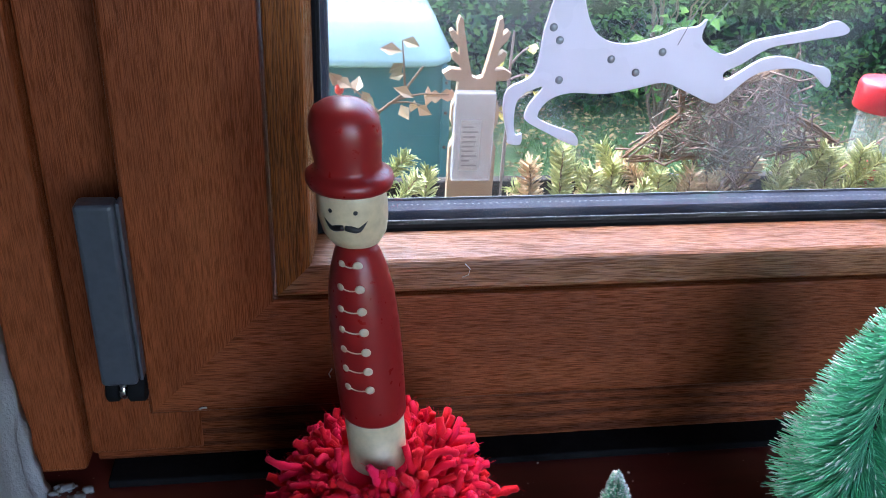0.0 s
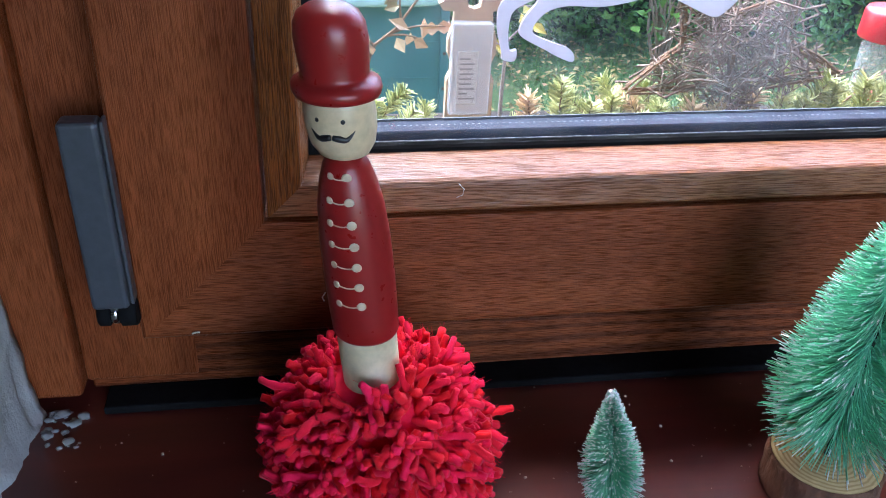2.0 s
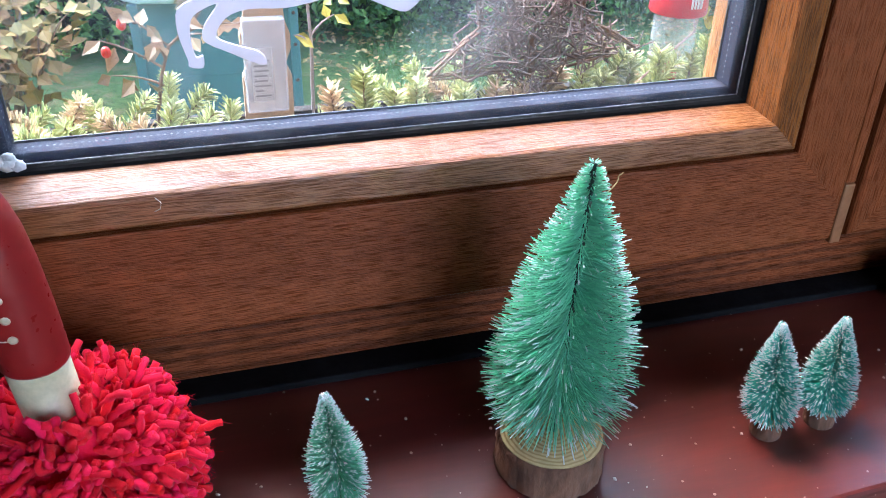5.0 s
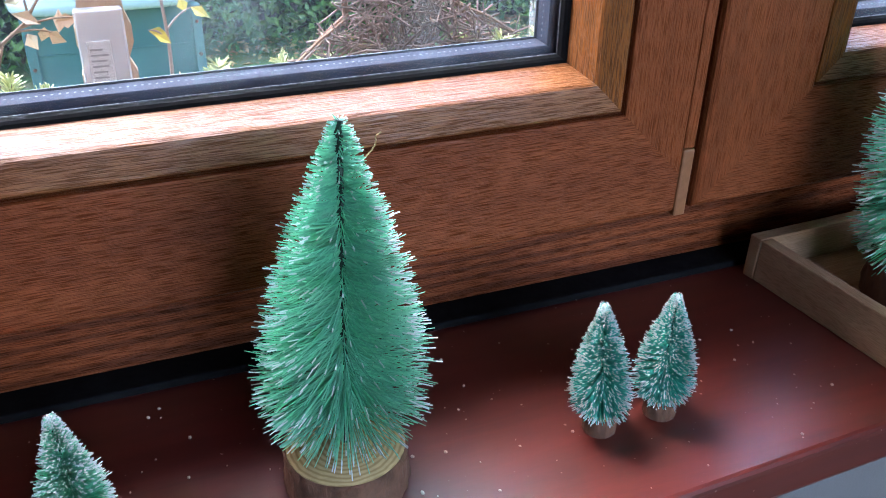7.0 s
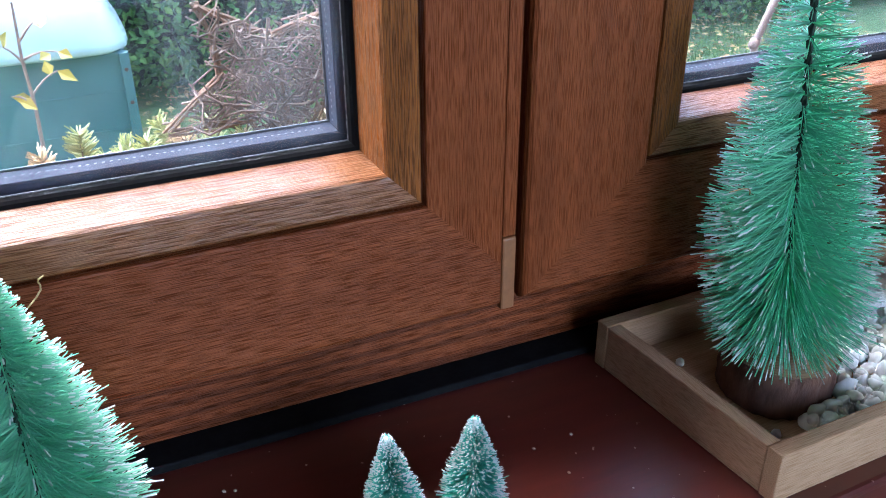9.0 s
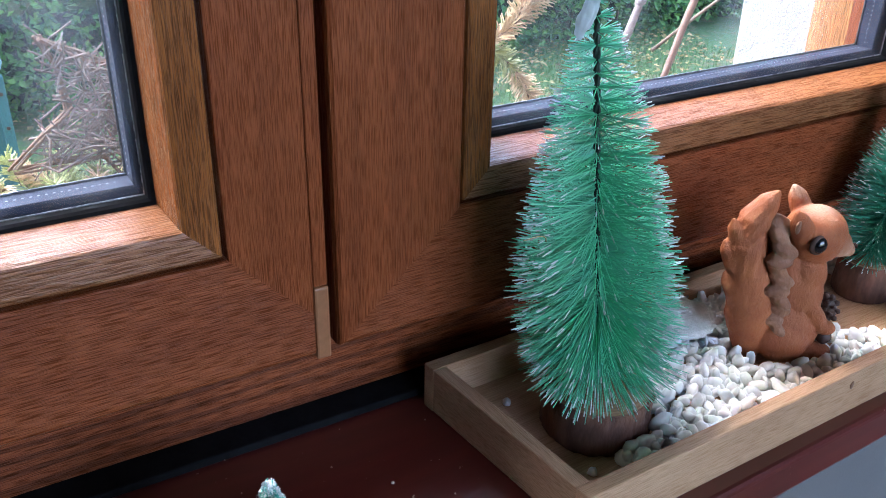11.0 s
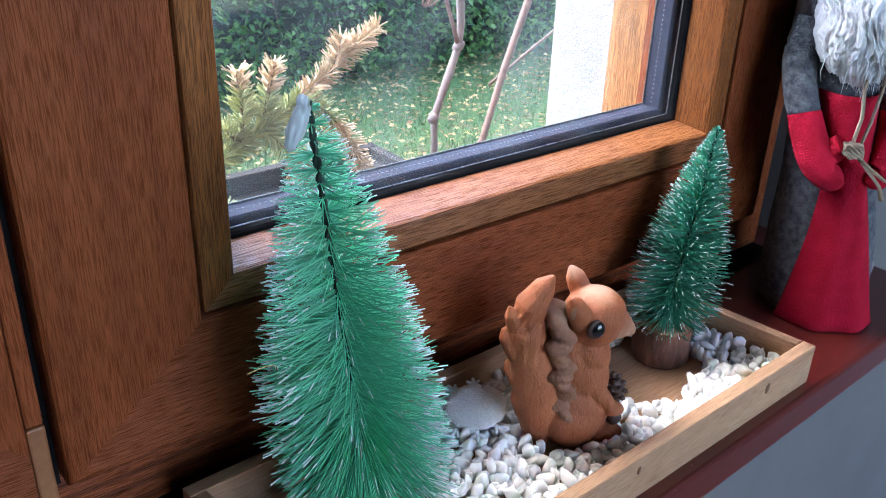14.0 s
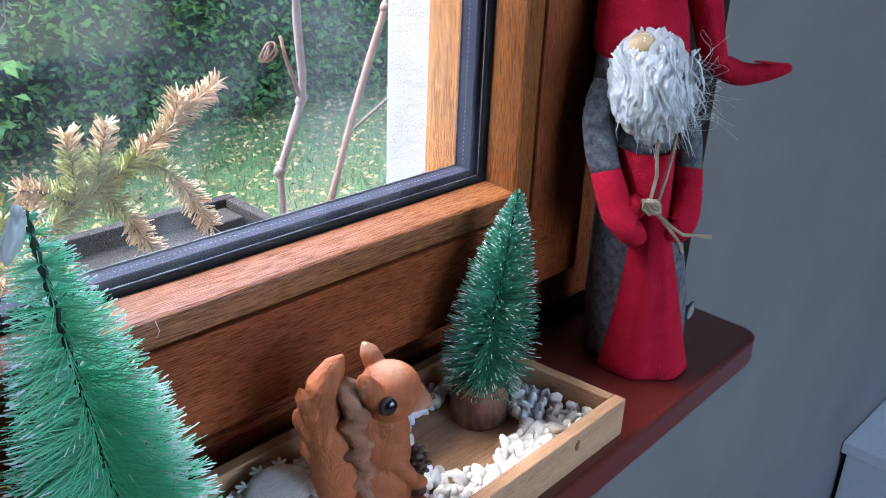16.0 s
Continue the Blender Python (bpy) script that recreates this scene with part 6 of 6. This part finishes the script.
lab = part("label_sheet", boxed(-0.0175, 0.0045, -0.0112, -0.0104, 0.042, 0.100), M_LABEL, pk, "white printed label")
bm = bmesh.new()
for k in range(9):
    box(bm, -0.0150, -0.0150 + rs.uniform(0.008, 0.017), -0.0116, -0.0113, 0.047 + k * 0.0055, 0.0488 + k * 0.0055)
part("print_bars", bm, plain("grey_print", (0.34, 0.34, 0.36), (0.42, 0.42, 0.44), 90, 0.7, 0), lab, "grey lines of print")

# twig ball and twig star
M_WICK = plain("grey_brown_wicker", (0.13, 0.085, 0.065), (0.28, 0.20, 0.16), 40, 0.9, 0.3, vary=0.3)
M_WICK2 = plain("orange_brown_twig", (0.17, 0.095, 0.055), (0.25, 0.155, 0.095), 40, 0.85, 0.3, vary=0.25)
rt = random.Random(13)
star = base("twig_star", (0.480, 0.90, -0.05), "large loosely woven grey-brown twig star standing in the planter", "garden ornament")
bedded(star, BED_L)
tips = [Vector(p) for p in ((-0.075, 0, 0.164), (0.075, 0, 0.155), (0.150, 0, 0.055), (0.012, 0, -0.010), (-0.116, 0, 0.042))]
mid = sum(tips, Vector()) / len(tips)
rim = []
for k, p in enumerate(tips):
    rim += [p, mid + ((p + tips[(k + 1) % 5]) * 0.5 - mid) * 0.60]
v, f = [], []
for k in range(10):
    a, b = rim[k], rim[(k + 1) % 10]
    for j in range(4):
        o, o2 = (Vector((rt.gauss(0, 0.0030), rt.gauss(0, 0.006), rt.gauss(0, 0.0030))) for _ in range(2))
        c = Vector((rt.gauss(0, 0.004), rt.gauss(0, 0.004), rt.gauss(0, 0.004)))
        tube(v, f, [a + o, a.lerp(b, 0.5) + (o + o2) * 0.5 + c, b + o2], rt.uniform(0.0010, 0.0022), 5)
raw("rim", v, f, M_WICK2, star)["kind"] = "stuff"
v, f = [], []
for k in range(520):
    i = rt.randrange(10)
    a, b = rim[i], rim[(i + 1) % 10]
    q = rt.random()
    p = mid.lerp(a.lerp(b, q), math.sqrt(rt.random()) * 0.97)
    d = Vector((rt.gauss(0, 1), rt.gauss(0, 0.5), rt.gauss(0, 0.8))).normalized() * rt.uniform(0.012, 0.034)
    e = Vector((rt.gauss(0, 1), rt.gauss(0, 1), rt.gauss(0, 1))) * 0.006
    o = Vector((0, rt.gauss(0, 0.016), 0))
    tube(v, f, [p - d + o, p + e + o, p + d * rt.uniform(0.5, 1) - e * 0.5 + o], rt.uniform(0.0006, 0.0015), 4)
raw("weave", v, f, M_WICK, star)["kind"] = "stuff"
v, f = [], []
tube(v, f, [mid, mid + Vector((0.002, 0.0, -0.05)), Vector((mid.x, mid.y, -0.068))], 0.004, 6)
raw("stake", v, f, M_WICK2, star)

# bottle with a red cap
M_CLEAR = M_PACK.copy()
M_CLEAR.name = "clear_bottle_plastic"
M_CLEAR.node_tree.nodes["Principled BSDF"].inputs["Alpha"].default_value = 0.2
M_CAP = plain("red_plastic_cap", (0.55, 0.015, 0.025), (0.62, 0.02, 0.03), 50, 0.35, 0.05)
bottle = base("feeder_bottle", (0.678, 0.900, -0.042), "clear plastic bottle with a red screw cap in the planter", "bottle")
bedded(bottle, BED_L)
bm = bmesh.new()
lathe(bm, [(0.008, 0.0), (0.010, 0.014), (0.026, 0.024), (0.0275, 0.030), (0.0275, 0.090), (0.0255, 0.095)], 28)
part("bottle_body", bm, M_CLEAR, bottle, "clear plastic")
bm = bmesh.new()
lathe(bm, [(0.0345, 0.0925), (0.0355, 0.094), (0.0340, 0.122), (0.0320, 0.1265), (0.012, 0.1275)], 40)
part("cap", bm, M_CAP, bottle, "red screw cap")
bm = bmesh.new()
lathe(bm, [(0.006, -0.075), (0.006, -0.004), (0.013, 0.002), (0.011, 0.018), (0.004, 0.026)], 20)
part("spout", bm, M_CAP, bottle, "red spout")
bm = bmesh.new()
for k in range(4):
    box(bm, 0.004 * k - 0.004, 0.004 * k - 0.0015, -0.0356, -0.0340, 0.104, 0.116)
part("emblem", bm, M_LABEL, bottle, "pale printed mark")

# bare vine stems and thin twigs with leaves
M_VINE = plain("pale_vine_bark", (0.26, 0.19, 0.175), (0.37, 0.29, 0.265), 40, 0.8, 0.5, 200)
M_VINE2 = plain("brown_vine_bark", (0.24, 0.135, 0.10), (0.34, 0.20, 0.15), 40, 0.8, 0.5, 200)


def stem(name, label, pts, r, mat, cat="vine", knots=()):
    s = base(name, tuple(pts[0]), label, cat, "vine stems outside" if cat == "vine" else "")
    bedded(s, BED_R)
    o = Vector(pts[0])
    v, f = [], []
    tube(v, f, [Vector(p) - o for p in pts], [r * (1.0 + 0.08 * math.sin(i * 2.1)) for i in range(len(pts))], 8)
    for kx in knots:
        p = Vector(kx) - o
        tube(v, f, [p + Vector((-r * 1.4, 0, -r)), p, p + Vector((r * 1.6, 0, r * 0.6))], [r * 0.8, r * 1.5, r * 0.5], 7)
    raw("stem", v, f, mat, s, smooth=True)
    return s, o


s1, o1 = stem("vine_stem", "pale bare vine stem with knotty nodes", [(1.030, 0.80, -0.116), (1.026, 0.80, -0.05), (1.026, 0.80, 0.0), (1.024, 0.80, 0.035), (1.043, 0.80, 0.08), (1.058, 0.80, 0.117), (1.060, 0.80, 0.14), (1.055, 0.80, 0.20), (1.053, 0.80, 0.26), (1.060, 0.79, 0.5), (1.05, 0.78, 0.9)], 0.0047, M_VINE, knots=((1.024, 0.80, 0.036), (1.058, 0.80, 0.116)))
v, f = [], []
tube(v, f, [Vector(p) - o1 for p in ((1.056, 0.80, 0.118), (1.045, 0.795, 0.14), (1.034, 0.795, 0.168), (1.028, 0.795, 0.192))], [0.003, 0.0026, 0.0024, 0.002], 6)
tube(v, f, [Vector((1.012 + 0.0125 * math.cos(t) * (1 - t * 0.03), 0.795 + 0.003 * math.sin(2 * t), 0.176 + 0.010 * math.sin(t * 1.1))) - o1 for t in [0.45 * i for i in range(34)]], 0.0014, 5)
raw("tendril", v, f, M_VINE2, s1, smooth=True)["label"] = "curled brown tendril"
stem("vine_stem", "slanting brown bare vine stem", [(1.068, 0.80, -0.116), (1.088, 0.80, -0.05), (1.112, 0.80, 0.02), (1.135, 0.80, 0.085), (1.162, 0.80, 0.15), (1.185, 0.80, 0.205), (1.20, 0.80, 0.26), (1.28, 0.79, 0.6)], 0.0046, M_VINE2, knots=((1.187, 0.80, 0.21),))
stem("vine_stem", "thin grey slanting twig behind the vine", [(1.95, 1.25, GZ), (1.93, 1.22, -0.3), (1.88, 1.20, 0.12), (1.5400, 1.2000, -0.0520), (1.4690, 1.2000, -0.0890)], 0.0032, M_TWIG)
M_YLEAF = plain("yellow_green_leaf", (0.42, 0.40, 0.05), (0.55, 0.45, 0.08), 8, 0.5, 0, vary=0.35)
M_PLEAF = plain("pink_tinted_leaf", (0.42, 0.20, 0.15), (0.46, 0.42, 0.22), 8, 0.55, 0, vary=0.4)
M_BERRY = plain("red_rose_hip", (0.60, 0.02, 0.015), (0.70, 0.05, 0.02), 60, 0.3, 0)


def sapling(at, pts, branches, mat, label, seed, leaf=0.024, per=4, berries=0):
    r = random.Random(seed)
    s = base("leafy_twig", at, label, "plant", "thin twigs in the planter")
    bedded(s, BED_L)
    v, f, lv, lf_ = [], [], [], []
    tube(v, f, pts, [0.0028 - 0.0016 * i / len(pts) for i in range(len(pts))], 6)
    tips = []
    for a, b in branches:
        tube(v, f, shoot(a, b, 0.004, 5), [0.0016, 0.0014, 0.0012, 0.001, 0.0007], 5)
        for k in range(per):
            q = Vector(a).lerp(Vector(b), 1 - 0.22 * k)
            d = Vector((r.gauss(0, 1), r.gauss(-0.2, 0.6), r.gauss(-0.1, 0.5))).normalized()
            leaf_quad(lv, lf_, q, d, Vector((r.gauss(0, 0.4), -0.9, r.gauss(0.4, 0.4))).normalized(), leaf * r.uniform(0.7, 1.15), leaf * 0.3)
    raw("twig", v, f, M_TWIG if seed % 2 else M_VINE, s)
    raw("leaves", lv, lf_, mat, s)["kind"] = "stuff"
    for k in range(berries):
        bm = bmesh.new()
        p = Vector(branches[k % len(branches)][1]) + Vector((0.004, -0.004, -0.012 - 0.01 * (k // len(branches))))
        blob(bm, p, (0.0055, 0.0055, 0.007), 2)
        part("berry", bm, M_BERRY, s, "red rose hip")
    return s


sapling((0.241, 1.005, -0.05), [(0, 0, -0.067), (0, 0, 0), (0.001, 0, 0.05), (-0.002, 0, 0.10), (0.0, 0, 0.16)],
        [((0, 0, 0.06), (0.030, 0, 0.085)), ((0, 0, 0.095), (-0.022, 0, 0.118)), ((0, 0, 0.10), (0.034, 0, 0.105)), ((0, 0, 0.12), (0.028, 0.0, 0.145)), ((0, 0, 0.05), (-0.020, 0, 0.062))], M_YLEAF, "thin pale twig with yellow-green leaves in the planter", 52, 0.022, 2)
sapling((0.055, 0.95, -0.05), [(-0.008, 0, -0.067), (0, 0, 0), (0.008, 0, 0.04), (0.020, 0, 0.075), (0.045, 0, 0.095), (0.07, 0, 0.13)],
        [((0.012, 0, 0.05), (-0.05, 0, 0.085)), ((0.02, 0, 0.075), (-0.03, 0, 0.115)), ((0.03, 0, 0.085), (0.075, 0, 0.082)), ((0.04, 0, 0.09), (0.10, -0.01, 0.100)), ((0.05, 0, 0.10), (0.045, 0, 0.16)), ((0.01, 0, 0.03), (-0.045, 0, 0.045)), ((0.015, 0, 0.06), (0.0, 0, 0.10))], M_PLEAF, "rose twig with pinkish leaves and red hips in the planter", 53, 0.026, 4, berries=2)

M_RLEAF = plain("orange_red_leaf", (0.62, 0.05, 0.02), (0.72, 0.16, 0.04), 30, 0.5, 0, vary=0.2)
red_twig = base("leafy_twig", (0.60, 0.95, -0.05), "thin red stem with orange-red and yellow leaves in the planter", "plant", "thin twigs in the planter")
bedded(red_twig, BED_L)
v, f = [], []
tube(v, f, [(0.0, 0, -0.067), (0.1400, 0, 0.0560), (0.1480, 0, 0.1400)], [0.0018, 0.0016, 0.0012], 6)
tube(v, f, [(0.1400, 0, 0.0560), (0.1290, 0, 0.1090), (0.1310, 0, 0.1490)], [0.0016, 0.0014, 0.0010], 6)
raw("twig", v, f, M_VINE2, red_twig)
for at, size, mt, lab in (((0.1480, 0, 0.1400), 0.022, M_RLEAF, "orange-red leaf"), ((0.1510, 0, 0.0810), 0.018, M_YLEAF, "yellow leaf"), ((0.1600, 0, 0.0670), 0.018, M_YLEAF, "yellow leaf"), ((0.1310, 0, 0.1490), 0.016, M_RLEAF, "orange-red leaf"), ((0.1290, 0, 0.1090), 0.016, M_PLEAF, "pinkish leaf")):
    v, f = [], []
    c = Vector(at)
    ring_v = [c + Vector((0.5 * size * (0.8 + 0.2 * math.cos(a * 3)) * math.sin(a), -0.12 * size * math.cos(2 * a), -0.5 * size * math.cos(a))) for a in [2 * math.pi * k / 12 for k in range(12)]]
    v = [tuple(p) for p in ring_v] + [tuple(c + Vector((0, 0.1 * size, 0)))]
    f = [(k, (k + 1) % 12, 12) for k in range(12)]
    raw("leaf", v, f, mt, red_twig)["label"] = lab
